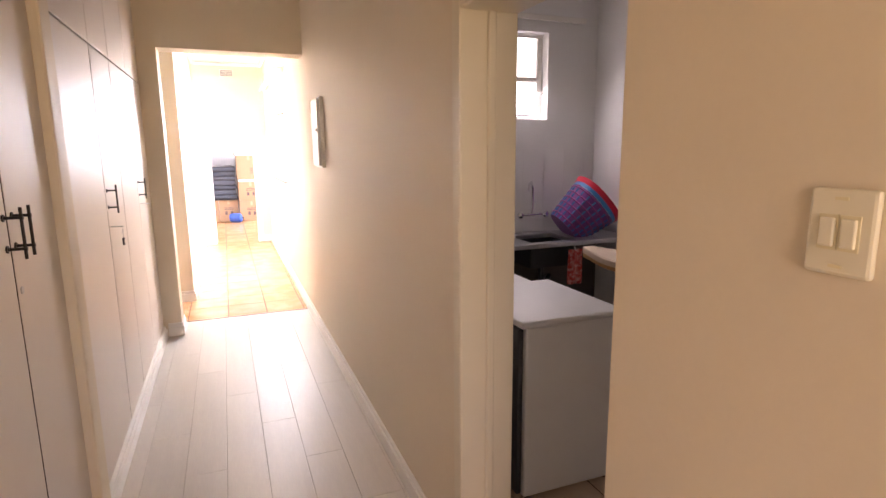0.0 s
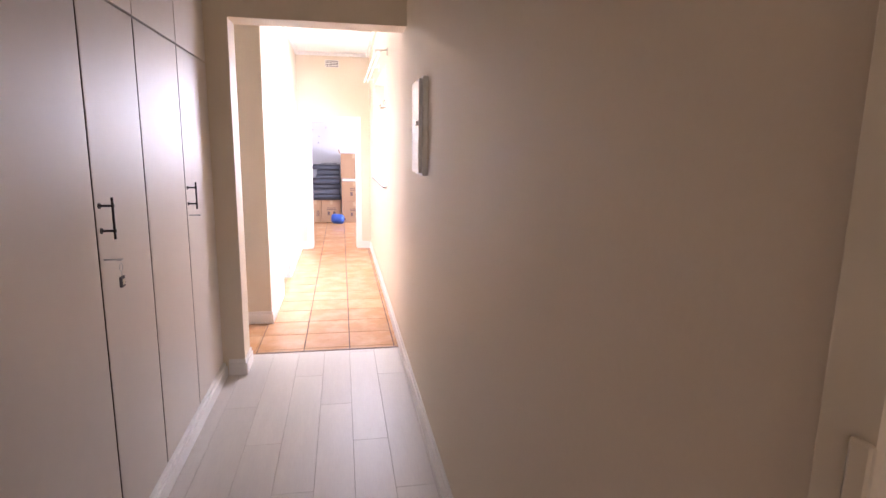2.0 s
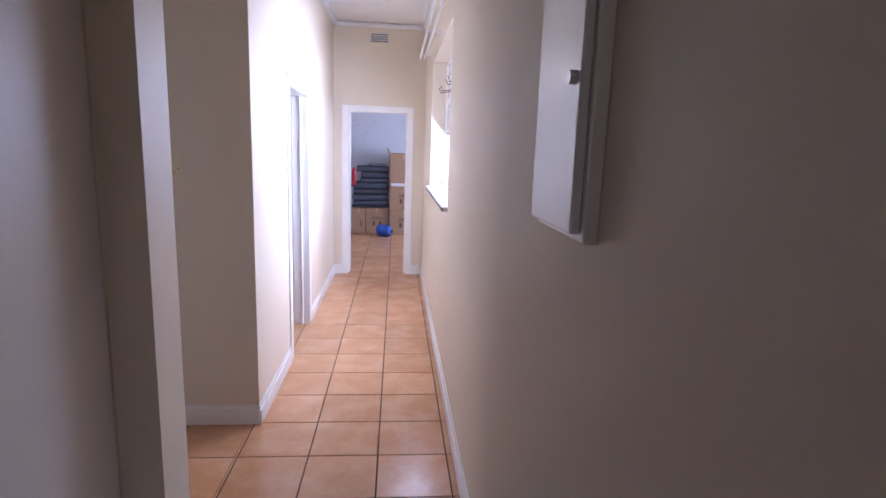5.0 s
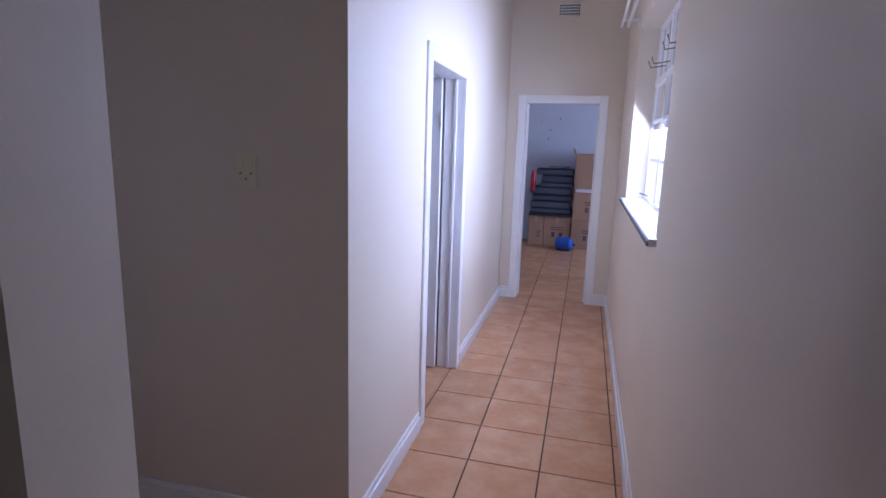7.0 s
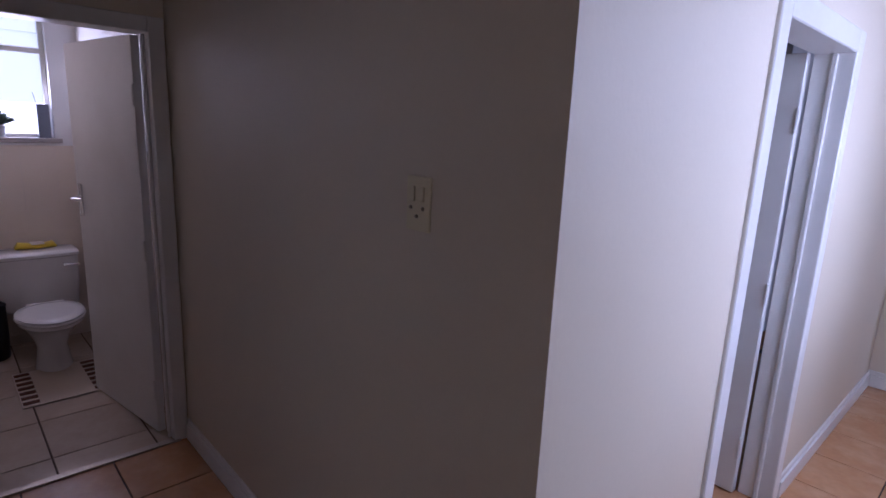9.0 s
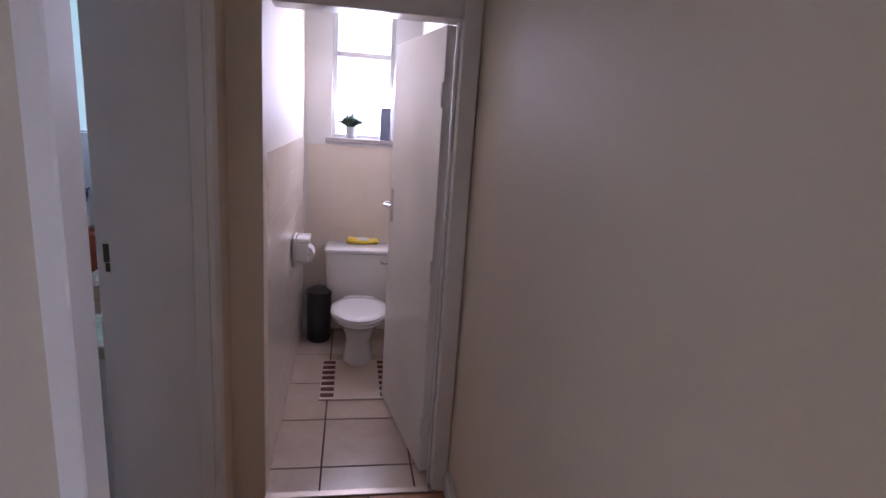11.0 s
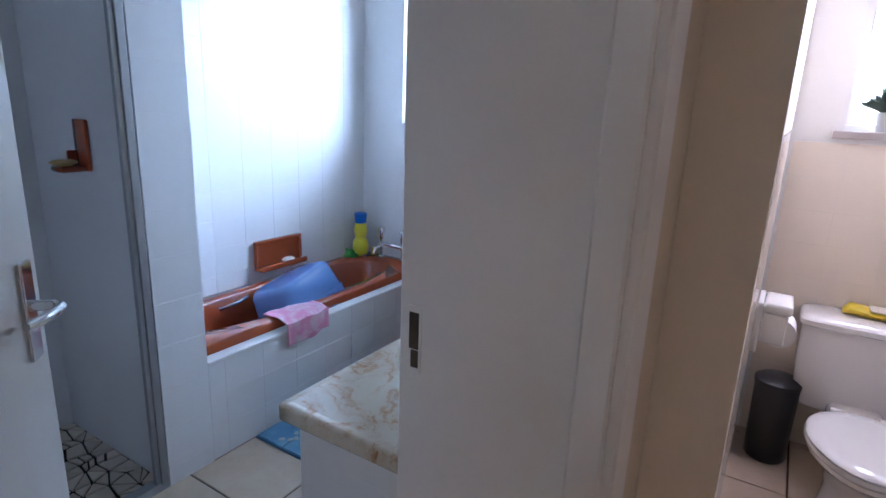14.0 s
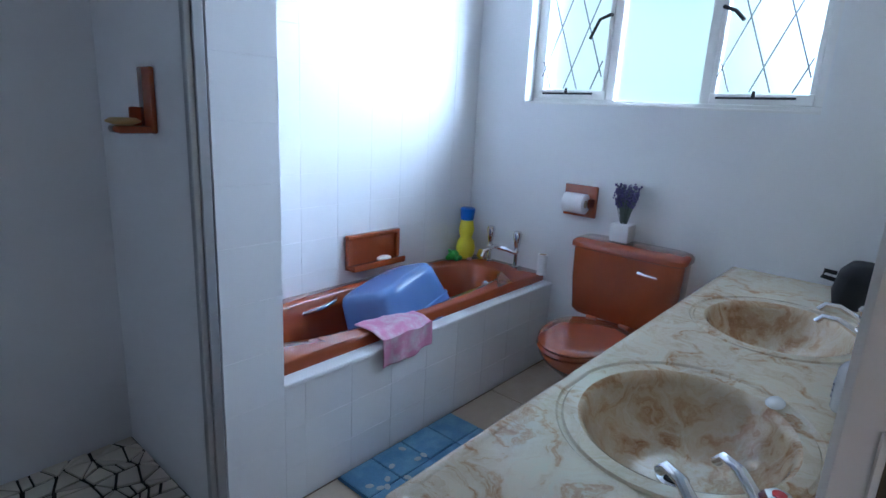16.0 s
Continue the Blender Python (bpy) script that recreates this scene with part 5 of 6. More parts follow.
# blue bath mat with raised squares
bmx = thing("bath_mat", (-2.88, 2.80, 0), "blue printed bath mat with raised panels", "bath mat")
BLUEMAT = mat("blue_mat", (0.11, 0.25, 0.40), 0.9, grain=0.2, scale=140, bump=0.4, spots=(0.20, 0.36, 0.48), spot_scale=14, spot_mix=0.8)
part("base", boxes((-3.29, -2.65, 2.65, 2.99, 0.002, 0.010), bevel=0.004), mat("dark_blue_mat", (0.05, 0.12, 0.22), 0.9, grain=0.2), bmx)
for i in range(4):
    for j in range(2):
        xa, ya = -3.284 + i * 0.158, 2.656 + j * 0.166
        part("panel", boxes((xa, xa + 0.152, ya, ya + 0.160, 0.009, 0.017), bevel=0.004), BLUEMAT, bmx)
for k in range(14):
    x, y = random.uniform(-2.98, -2.69), random.uniform(2.68, 2.96)
    part("shell_print", moved(lathe([(0.016, 0), (0.016, 0.002), (0.005, 0.003)], 9, (1, 0.7)), Matrix.Translation((x, y, 0.0168)) @ Matrix.Rotation(k, 4, "Z")), mat("pale_print", (0.45, 0.47, 0.45), 0.9) if k == 0 else bpy.data.materials["pale_print"], bmx, "pale shell print")

# shower frame
structure("shower_channel", boxes((-2.24 + 0.006, -2.205, 2.615, 2.650, 0.02, 2.0), (-2.206, -2.186, 2.622, 2.643, 0.02, 2.0), bevel=0.003, seg=1), ALU, "grey aluminium channel of the shower screen", "shower frame")
structure("shower_sill", boxes((-2.24, -0.95, 2.60, 2.648, 0, 0.035), bevel=0.004), ALU, "low metal shower threshold", "threshold")

# ---------------- kitchen ----------------
APPL = mat("white_appliance", (0.80, 0.81, 0.82), 0.5, grain=0.008, scale=30)
wm = thing("washing_machine", (1.89, 1.25, 0), "white washing machine with a dark front", "washing machine")
part("body", boxes((1.655, 2.165, 0.93, 1.56, 0.02, 0.83), bevel=0.008), APPL, wm)
part("top", boxes((1.625, 2.17, 0.915, 1.58, 0.831, 0.862), bevel=0.010, seg=3), APPL, wm, "white worktop panel", 40)
part("front", boxes((1.628, 1.654, 0.95, 1.54, 0.03, 0.82), bevel=0.006), mat("dark_front", (0.05, 0.05, 0.055), 0.3, grain=0.02), wm, "dark front panel")
for x, y in ((1.69, 0.97), (2.13, 0.97), (1.69, 1.52), (2.13, 1.52)):
    part("foot", tube([(x, y, 0), (x, y, 0.025)], 0.02, 12), BLACKP, wm)
w2b = thing("tumble_dryer", (1.9, 1.92, 0), "white low appliance behind the washing machine", "appliance")
part("body", boxes((1.60, 2.10, 1.66, 2.20, 0.0, 0.80), bevel=0.012, seg=3), APPL, w2b, smooth=40)
part("lid", boxes((1.58, 2.12, 1.64, 2.22, 0.801, 0.835), bevel=0.010, seg=3), APPL, w2b, smooth=40)
ct = thing("sink_unit", (2.9, 2.72, 0), "steel sink top on an open dark base", "sink")
part("sink_top", boxes((1.9, 2.60, 2.42, 2.995, 0.865, 0.90), (2.60, 3.0, 2.42, 2.50, 0.865, 0.90), (2.60, 3.0, 2.86, 2.995, 0.865, 0.90), (3.0, 3.494, 2.42, 2.995, 0.865, 0.90), bevel=0.004, seg=1), STEEL, ct)
part("sink_bowl", boxes((2.60, 3.0, 2.50, 2.86, 0.70, 0.71), (2.595, 2.605, 2.50, 2.86, 0.70, 0.866), (2.995, 3.005, 2.50, 2.86, 0.70, 0.866), (2.60, 3.0, 2.495, 2.505, 0.70, 0.866), (2.60, 3.0, 2.855, 2.865, 0.70, 0.866)), BLACKP, ct)
# dark panels stand in for the shade under the sink top
part("base", boxes((1.92, 3.494, 2.90, 2.99, 0.0, 0.86), (1.92, 1.95, 2.45, 2.90, 0.0, 0.86)), mat("base_shade", (0.10, 0.085, 0.075), 0.7, grain=0.1), ct, "open base, its shade put into a dark colour")
part("waste_pipe", tube([(2.8, 2.68, 0.70), (2.8, 2.68, 0.55), (2.86, 2.72, 0.50), (2.95, 2.8, 0.55), (2.98, 2.89, 0.5)], 0.022, 12), BLACKP, ct, "dark waste pipe", 40)
ck = thing("red_cloth", (2.93, 2.43, 0.6), "red patterned cloth hanging below the sink", "cloth")
bm = bmesh.new()
cg = [[bm.verts.new((2.87 + 0.02 * i, 2.408 + 0.008 * math.sin(i * 1.7 + j * 0.3), 0.84 - 0.045 * j)) for j in range(7)] for i in range(7)]
for i in range(6):
    for j in range(6):
        bm.faces.new((cg[i][j], cg[i + 1][j], cg[i + 1][j + 1], cg[i][j + 1]))
clo = part("fabric", bm, mat("red_cloth", (0.50, 0.05, 0.04), 0.9, grain=0.2, spots=(0.62, 0.40, 0.38), spot_scale=40, spot_mix=0.7), ck, smooth=60)
clo.modifiers.new("thickness", "SOLIDIFY").thickness = 0.004
part("peg", tube([(2.93, 2.419, 0.86), (2.93, 2.40, 0.83)], 0.006, 8), STEEL, ck, "metal peg")
kt = thing("kitchen_mixer", (2.86, 2.96, 1.04), "chrome wall mixer with a swan-neck spout", "tap")
part("bar", tube([(2.74, 2.96, 1.05), (3.0, 2.96, 1.05)], 0.014, 12), CHROME, kt, smooth=40)
part("spout", tube([(2.87, 2.96, 1.05), (2.87, 2.95, 1.18), (2.855, 2.93, 1.28), (2.82, 2.89, 1.325), (2.78, 2.85, 1.31), (2.765, 2.83, 1.26)], 0.011, 12), CHROME, kt, smooth=40)
for x in (2.75, 2.99):
    part("knob", moved(lathe([(0.012, 0), (0.026, 0.01), (0.028, 0.03), (0.015, 0.04)], 10), Matrix.Translation((x, 2.955, 1.05)) @ Matrix.Rotation(radians(90), 4, "X")), CHROME, kt, smooth=40)
# laundry basket, tipped over on the drainer
bs = thing("laundry_basket", (3.25, 2.7, 0.9), "purple woven laundry basket with a red rim, tipped over", "basket")
PURPLE = mat("purple_plastic", (0.22, 0.06, 0.30), 0.4, grain=0.05)
BLUES = mat("blue_strip", (0.05, 0.22, 0.55), 0.4)
REDP = mat("red_plastic", (0.68, 0.02, 0.06), 0.4, grain=0.03)
bmt = Matrix.Translation((3.17, 2.68, 1.075)) @ Matrix.Rotation(radians(-12), 4, "Z") @ Matrix.Rotation(radians(50), 4, "Y") @ Matrix.Scale(1.12, 4)
part("wall", moved(cap_loft([super_ring(0, 0, -0.17, 0.135, 0.135, 32, 2.2), super_ring(0, 0, 0.10, 0.185, 0.185, 32, 2.2)], True, False), bmt), PURPLE, bs, smooth=40)
for k in range(20):
    a = 2 * math.pi * k / 20
    strip = bmesh.new()
    add_tube(strip, [(0.138 * math.cos(a), 0.138 * math.sin(a), -0.17), (0.189 * math.cos(a), 0.189 * math.sin(a), 0.10)], 0.006, 6)
    part("strip", moved(strip, bmt), BLUES, bs, "blue woven strip")
VIOLET = mat("violet_strip", (0.32, 0.05, 0.25), 0.4)
for k in range(6):
    z = -0.14 + 0.045 * k
    r = 0.141 + 0.05 * (z + 0.17) / 0.27
    hoop = bmesh.new()
    add_tube(hoop, arc((0, 0, z), r + 0.003, 0, 360, 32, "xy"), 0.006, 6)
    part("hoop", moved(hoop, bmt), VIOLET, bs, "violet woven hoop")
part("blue_band", moved(cap_loft([super_ring(0, 0, 0.10, 0.192, 0.192, 32, 2.2), super_ring(0, 0, 0.128, 0.196, 0.196, 32, 2.2)], False, False), bmt), BLUES, bs, "blue band", 40)
part("rim", moved(cap_loft([super_ring(0, 0, 0.128, 0.20, 0.20, 32, 2.2), super_ring(0, 0, 0.165, 0.212, 0.212, 32, 2.2), super_ring(0, 0, 0.168, 0.195, 0.195, 32, 2.2), super_ring(0, 0, 0.13, 0.186, 0.186, 32, 2.2)], False, False), bmt), REDP, bs, "red rim", 40)
# ironing board
PINE = mat("pine", (0.42, 0.23, 0.09), 0.5, grain=0.12, scale=20, bump=0.1, stretch=(1, 1, 0.15))
ib = thing("ironing_board", (2.85, 1.5, 0), "wooden ironing board with a worn cream cover", "ironing board")
ring = [(2.86 + 0.165 * s * min(1, (0.25 + (2.16 - y) * 2.0)), y) for y, s in [(2.16 - 0.02 * k * (1 + 0.4 * k), 1) for k in range(12)] + [(2.16 - 0.02 * k * (1 + 0.4 * k), -1) for k in range(11, -1, -1)]]
part("cover", cap_loft([[(x, y, 0.865) for x, y in ring], [(x, y, 0.90) for x, y in ring], [(2.86 + (x - 2.86) * 0.93, y, 0.908) for x, y in ring]]), mat("cream_cover", (0.62, 0.50, 0.38), 0.9, grain=0.1, scale=60, bump=0.2, spots=(0.45, 0.33, 0.22)), ib, smooth=30)
part("board", cap_loft([[(2.86 + (x - 2.86) * 0.9, y, 0.835) for x, y in ring], [(2.86 + (x - 2.86) * 0.9, y, 0.864) for x, y in ring]]), PINE, ib)
for x in (2.76, 2.95):
    part("leg", tube([(x, 1.85, 0.01), (x, 0.95, 0.835)], 0.02, 8), PINE, ib)
    part("leg", tube([(x + 0.03, 0.85, 0.01), (x + 0.03, 1.75, 0.835)], 0.02, 8), PINE, ib)
for y, z in ((1.72, 0.13), (0.98, 0.13)):
    part("rail", tube([(2.74, y, z), (2.98, y, z)], 0.016, 8), PINE, ib)
ir = thing("steam_iron", (2.93, 1.62, 0.908), "white and purple steam iron standing on its heel", "iron")
part("soleplate", moved(cap_loft([[(0.055 * (1 - (z / 0.25) ** 2) * s, y, z) for s, y in ((-1, 0), (1, 0), (1, 0.012), (-1, 0.012))] for z in (0.0, 0.08, 0.16, 0.22, 0.249)]), Matrix.Translation((2.92, 1.60, 0.91)) @ Matrix.Rotation(radians(-28), 4, "Z")), STEEL, ir)
part("body", moved(cap_loft([[(0.052 * (1 - (z / 0.27) ** 2) * math.cos(a), -0.03 + 0.032 * math.sin(a), z) for a in (2 * math.pi * k / 16 for k in range(16))] for z in (0.0, 0.04, 0.09, 0.14, 0.19, 0.235)]), Matrix.Translation((2.92, 1.60, 0.91)) @ Matrix.Rotation(radians(-28), 4, "Z")), mat("purple_shell", (0.16, 0.04, 0.24), 0.3), ir, smooth=60)
part("handle", moved(tube([(0, -0.05, 0.02), (0, -0.10, 0.05), (0, -0.105, 0.13), (0, -0.06, 0.19)], 0.014, 10), Matrix.Translation((2.92, 1.60, 0.91)) @ Matrix.Rotation(radians(-28), 4, "Z")), SANITARY, ir, "white handle", 60)
part("cord", tube([(2.95, 1.56, 0.93), (3.02, 1.48, 0.915), (3.0, 1.36, 0.913), (2.9, 1.3, 0.913)], 0.005, 6), SANITARY, ir, "white cord")
rg = thing("floor_rug", (3.0, 1.35, 0), "black rug with white line flowers", "rug")
part("woven_top", boxes((2.45, 3.40, 0.55, 1.85, 0.001, 0.011), bevel=0.003), mat("black_rug", (0.015, 0.014, 0.018), 0.95, grain=0.3, scale=150, bump=0.4), rg)
PETAL = mat("white_petal_line", (0.55, 0.53, 0.50), 0.95)
for fx, fy in ((2.68, 1.45), (2.95, 1.0), (2.62, 0.8), (3.1, 1.5)):
    for k in range(5):
        a = k * 1.2566 + fx
        part("petal", tube([Vector((fx, fy, 0.012)) + Vector((math.cos(a) * 0.11 * (0.5 - 0.5 * math.cos(t)) - math.sin(a) * 0.04 * math.sin(t), math.sin(a) * 0.11 * (0.5 - 0.5 * math.cos(t)) + math.cos(a) * 0.04 * math.sin(t), 0)) for t in (6.283 * j / 14 for j in range(15))], 0.004, 5), PETAL, rg, "white petal outline")
kr = thing("curtain_rail", (2.9, 2.97, 2.62), "white curtain rail above the kitchen window", "curtain rail")
part("rail", boxes((2.2, 3.34, 2.94, 2.965, 2.60, 2.64), bevel=0.004), GLOSS, kr)
for x in (2.3, 3.25):
    part("bracket", boxes((x - 0.012, x + 0.012, 2.965, 3.0, 2.605, 2.635)), GLOSS, kr)

# ---------------- storeroom ----------------
CARD = mat("brown_cardboard", (0.42, 0.26, 0.15), 0.75, grain=0.06, scale=40, bump=0.08, spots=(0.36, 0.21, 0.12), random_tone=0.06)
TAPE = mat("packing_tape", (0.50, 0.36, 0.22), 0.3)
INK = mat("dark_print", (0.14, 0.09, 0.09), 0.7)


def carton(x0, x1, y0, y1, z0, z1, printed=True, flap=False, label="brown cardboard carton in a stack"):
    e = thing("cardboard_box", ((x0 + x1) / 2, (y0 + y1) / 2, z0), label, "box", "cartons in the storeroom")
    part("carton", boxes((x0, x1, y0, y1, z0 + 0.002, z1 - 0.002), bevel=0.006), CARD, e)
    xc = (x0 + x1) / 2
    part("tape", boxes((xc - 0.025, xc + 0.025, y0 - 0.002, y0 + 0.004, z1 - 0.10, z1 - 0.004)), TAPE, e, "strip of packing tape")
    if printed:
        zc = (z0 + z1) / 2
        for k in range(2):
            part("print", boxes((xc - 0.10, xc + 0.10, y0 - 0.0015, y0 + 0.004, zc + 0.06 - k * 0.035, zc + 0.075 - k * 0.035)), INK, e, "bar of dark print")
        for s in (-1, 1):
            part("print", boxes((xc + s * 0.06 - 0.025, xc + s * 0.06 + 0.025, y0 - 0.0015, y0 + 0.004, zc - 0.09, zc - 0.01)), INK, e, "dark printed mark")
    else:
        for k in range(6):
            part("print", boxes((xc + 0.02, x1 - 0.04, y0 - 0.0015, y0 + 0.004, z0 + 0.14 + k * 0.022, z0 + 0.150 + k * 0.022)), INK, e, "line of dark print")
    if flap:
        part("flap", moved(boxes((-0.02, 0.0, 0, y1 - y0, 0, 0.10)), Matrix.Translation((x0, y0, z1 - 0.004)) @ Matrix.Rotation(radians(-25), 4, "Y")), CARD, e, "raised flap")
    return e


carton(0.745, 1.28, 12.44, 12.90, 0.0, 0.455)
carton(0.745, 1.28, 12.44, 12.90, 0.455, 0.90)
pb2 = thing("polystyrene_tray", (1.0, 12.6, 0.90), "flat white packing tray between cartons", "packing")
part("tray", boxes((0.76, 1.28, 12.43, 12.9, 0.902, 0.958), bevel=0.006), SANITARY, pb2)
carton(0.735, 1.28, 12.45, 12.90, 0.958, 1.50, False, True, "open-topped brown carton on the stack")
carton(0.05, 0.295, 12.50, 12.95, 0.0, 0.495, False, False, "brown carton standing on the floor")
carton(0.305, 0.725, 12.50, 12.95, 0.0, 0.495, True, False, "brown carton standing on the floor")
SLATE = mat("slate_blue_fabric", (0.075, 0.085, 0.11), 0.8, grain=0.15, scale=60, bump=0.3, random_tone=0.25)
BLK = mat("black_edge", (0.02, 0.02, 0.024), 0.6)
tops = thing("folded_table", (0.4, 12.7, 0.5), "black folding tabletop lying on cartons", "table top")
part("top", boxes((0.05, 0.735, 12.46, 12.95, 0.497, 0.535), bevel=0.006), BLK, tops)
zz = 0.537
for k, (x0, x1, h) in enumerate(((0.07, 0.72, 0.085), (0.06, 0.70, 0.115), (0.08, 0.715, 0.105), (0.06, 0.70, 0.115), (0.20, 0.72, 0.08), (0.22, 0.71, 0.115), (0.13, 0.72, 0.10))):
    e = thing("folded_mattress", ((x0 + x1) / 2, 12.72, zz), "slate grey folded foam mat in a stack", "foam mat", "stack of foam mats")
    part("pad", boxes((x0, x1, 12.50 + 0.01 * (k % 3), 12.93, zz + 0.001, zz + h - 0.012), bevel=0.022, seg=3), SLATE, e, smooth=50)
    part("edge_binding", boxes((x0 + 0.01, x1 - 0.01, 12.51, 12.92, zz + h - 0.013, zz + h - 0.001), bevel=0.004, seg=1), BLK, e, "black binding")
    zz += h
pl = thing("plastic_sheet", (0.5, 12.65, zz), "crumpled clear plastic on top of the stack", "plastic sheet")
bm = bmesh.new()
gg = [[bm.verts.new((0.30 + 0.035 * i, 12.52 + 0.05 * j, zz + 0.012 + 0.03 * random.random())) for j in range(8)] for i in range(11)]
for i in range(10):
    for j in range(7):
        bm.faces.new((gg[i][j], gg[i + 1][j], gg[i + 1][j + 1], gg[i][j + 1]))
part("sheet", bm, mat("grey_plastic_film", (0.35, 0.36, 0.38), 0.2), pl)
rd = thing("fire_extinguisher", (0.075, 12.44, 0.92), "red cylinder leaning against the stack", "extinguisher")
part("cylinder", moved(lathe([(0.035, 0), (0.04, 0.01), (0.04, 0.26), (0.02, 0.30), (0.015, 0.32)], 18), Matrix.Translation((0.09, 12.45, 0.90))), mat("red_enamel", (0.45, 0.02, 0.03), 0.3), rd, smooth=40)
part("bracket_shelf", boxes((0.05, 0.13, 12.41, 12.498, 0.885, 0.899)), BLK, rd, "black bracket")
bb = thing("rolled_blue_bag", (0.64, 12.28, 0), "bright blue rolled bag on the floor", "bag")
BLUEBAG = mat("blue_nylon", (0.04, 0.12, 0.50), 0.5, grain=0.12, scale=50, bump=0.4)
rr = []
for k in range(13):
    t = k / 12
    r = 0.105 * (1 - (2 * t - 1) ** 6 * 0.35) * (1 + 0.05 * math.sin(k * 2.1))
    c = Vector((0.52 + 0.26 * t, 12.30 - 0.10 * t, 0.105))
    rr.append([(c.x + 0.35 * r * math.cos(a) * 0.5, c.y + r * math.cos(a), max(0.001, c.z + r * math.sin(a) * (1 + 0.05 * math.sin(4 * a)))) for a in (2 * math.pi * j / 22 for j in range(22))])
part("body", cap_loft(rr), BLUEBAG, bb, smooth=60)
part("cord_lock", moved(lathe([(0.02, 0), (0.022, 0.02), (0.012, 0.03)], 12), Matrix.Translation((0.785, 12.19, 0.10)) @ Matrix.Rotation(radians(80), 4, "Y")), BLK, bb, "black cord lock")
for x, z in ((0.12, 2.0), (0.42, 2.05), (0.27, 1.86), (0.25, 1.72)):
    hk = thing("wall_hook", (x, 13.08, z), "small dark hook in the storeroom wall", "hook", "hooks in the storeroom")
    part("hook", tube([(x, 13.08, z), (x, 13.055, z), (x, 13.05, z + 0.015)], 0.006, 6), BLK, hk)

# ---------------- floors and tiles, piece by piece ----------------
TILE_MESH = {}


def piece(name, parent, x0, x1, y0, y1, z0, z1, material, bevel_top=0.002):
    """One tile or plank with a slightly eased top edge; alike pieces share their mesh."""
    k = (name, round(x1 - x0, 3), round(y1 - y0, 3), round(z1 - z0, 3), material.name, bevel_top)
    if k not in TILE_MESH:
        hx, hy, hz, b = (x1 - x0) / 2, (y1 - y0) / 2, (z1 - z0) / 2, bevel_top
        v = [(sx * hx, sy * hy, -hz) for sx, sy in ((-1, -1), (1, -1), (1, 1), (-1, 1))] + [(sx * hx, sy * hy, hz - b) for sx, sy in ((-1, -1), (1, -1), (1, 1), (-1, 1))] + [(sx * (hx - b), sy * (hy - b), hz) for sx, sy in ((-1, -1), (1, -1), (1, 1), (-1, 1))]
        f = [(3, 2, 1, 0)] + [(i, (i + 1) % 4, (i + 1) % 4 + 4, i + 4) for i in range(4)] + [(i + 4, (i + 1) % 4 + 4, (i + 1) % 4 + 8, i + 8) for i in range(4)] + [(8, 9, 10, 11)]
        me = bpy.data.meshes.new(name)
        me.from_pydata(v, [], f)
        me.materials.append(material)
        TILE_MESH[k] = me
    ob = new(name, TILE_MESH[k])
    ob.location = ((x0 + x1) / 2, (y0 + y1) / 2, (z0 + z1) / 2)
    ob.parent = parent
    return ob


def wall_piece(name, parent, axis, plane, out, a0, a1, z0, z1, material, thick=0.0016):
    """One glazed wall tile standing proud of a wall; axis: the axis that the wall runs along."""
    k = (name, axis, out, round(a1 - a0, 3), round(z1 - z0, 3), material.name)
    if k not in TILE_MESH:
        ha, hz, b = (a1 - a0) / 2, (z1 - z0) / 2, 0.0006
        base = [(-ha, -hz), (ha, -hz), (ha, hz), (-ha, hz)]
        inn = [(-ha + b, -hz + b), (ha - b, -hz + b), (ha - b, hz - b), (-ha + b, hz - b)]

        def P(a, z, q):
            return (a, out * q, z) if axis == "x" else (out * q, a, z)
        v = [P(a, z, 0) for a, z in base] + [P(a, z, thick - 0.0005) for a, z in base] + [P(a, z, thick) for a, z in inn]
        f = [(3, 2, 1, 0)] + [(i, (i + 1) % 4, (i + 1) % 4 + 4, i + 4) for i in range(4)] + [(i + 4, (i + 1) % 4 + 4, (i + 1) % 4 + 8, i + 8) for i in range(4)] + [(8, 9, 10, 11)]
        me = bpy.data.meshes.new(name)
        me.from_pydata(v, [], f)
        me.materials.append(material)
        bm = bmesh.new()
        bm.from_mesh(me)
        bmesh.ops.recalc_face_normals(bm, faces=bm.faces)
        bm.to_mesh(me)
        bm.free()
        TILE_MESH[k] = me
    ob = new(name, TILE_MESH[k])
    ac, zc = (a0 + a1) / 2, (z0 + z1) / 2
    ob.location = (ac, plane, zc) if axis == "x" else (plane, ac, zc)
    ob.parent = parent
    return ob


def tiled_floor(name, label, x0, x1, y0, y1, px, py, ox, oy, gap, material, z=0.0, holes=()):
    """Square tiles on a grid with joints at ox + k*px and oy + k*py, cut at the room's edges."""
    e = structure(name, boxes((x0, x1, y0, y1, -0.011, -0.005)), DARKGROUT, label, "floor")
    i0, i1 = math.floor((x0 - ox) / px), math.ceil((x1 - ox) / px)
    j0, j1 = math.floor((y0 - oy) / py), math.ceil((y1 - oy) / py)
    for i in range(i0, i1):
        for j in range(j0, j1):
            a0, a1 = max(x0, ox + i * px + gap / 2), min(x1, ox + (i + 1) * px - gap / 2)
            b0, b1 = max(y0, oy + j * py + gap / 2), min(y1, oy + (j + 1) * py - gap / 2)
            if a1 - a0 > 0.01 and b1 - b0 > 0.01:
                piece("floor_tile", e, a0, a1, b0, b1, -0.006, z, material)
    return e


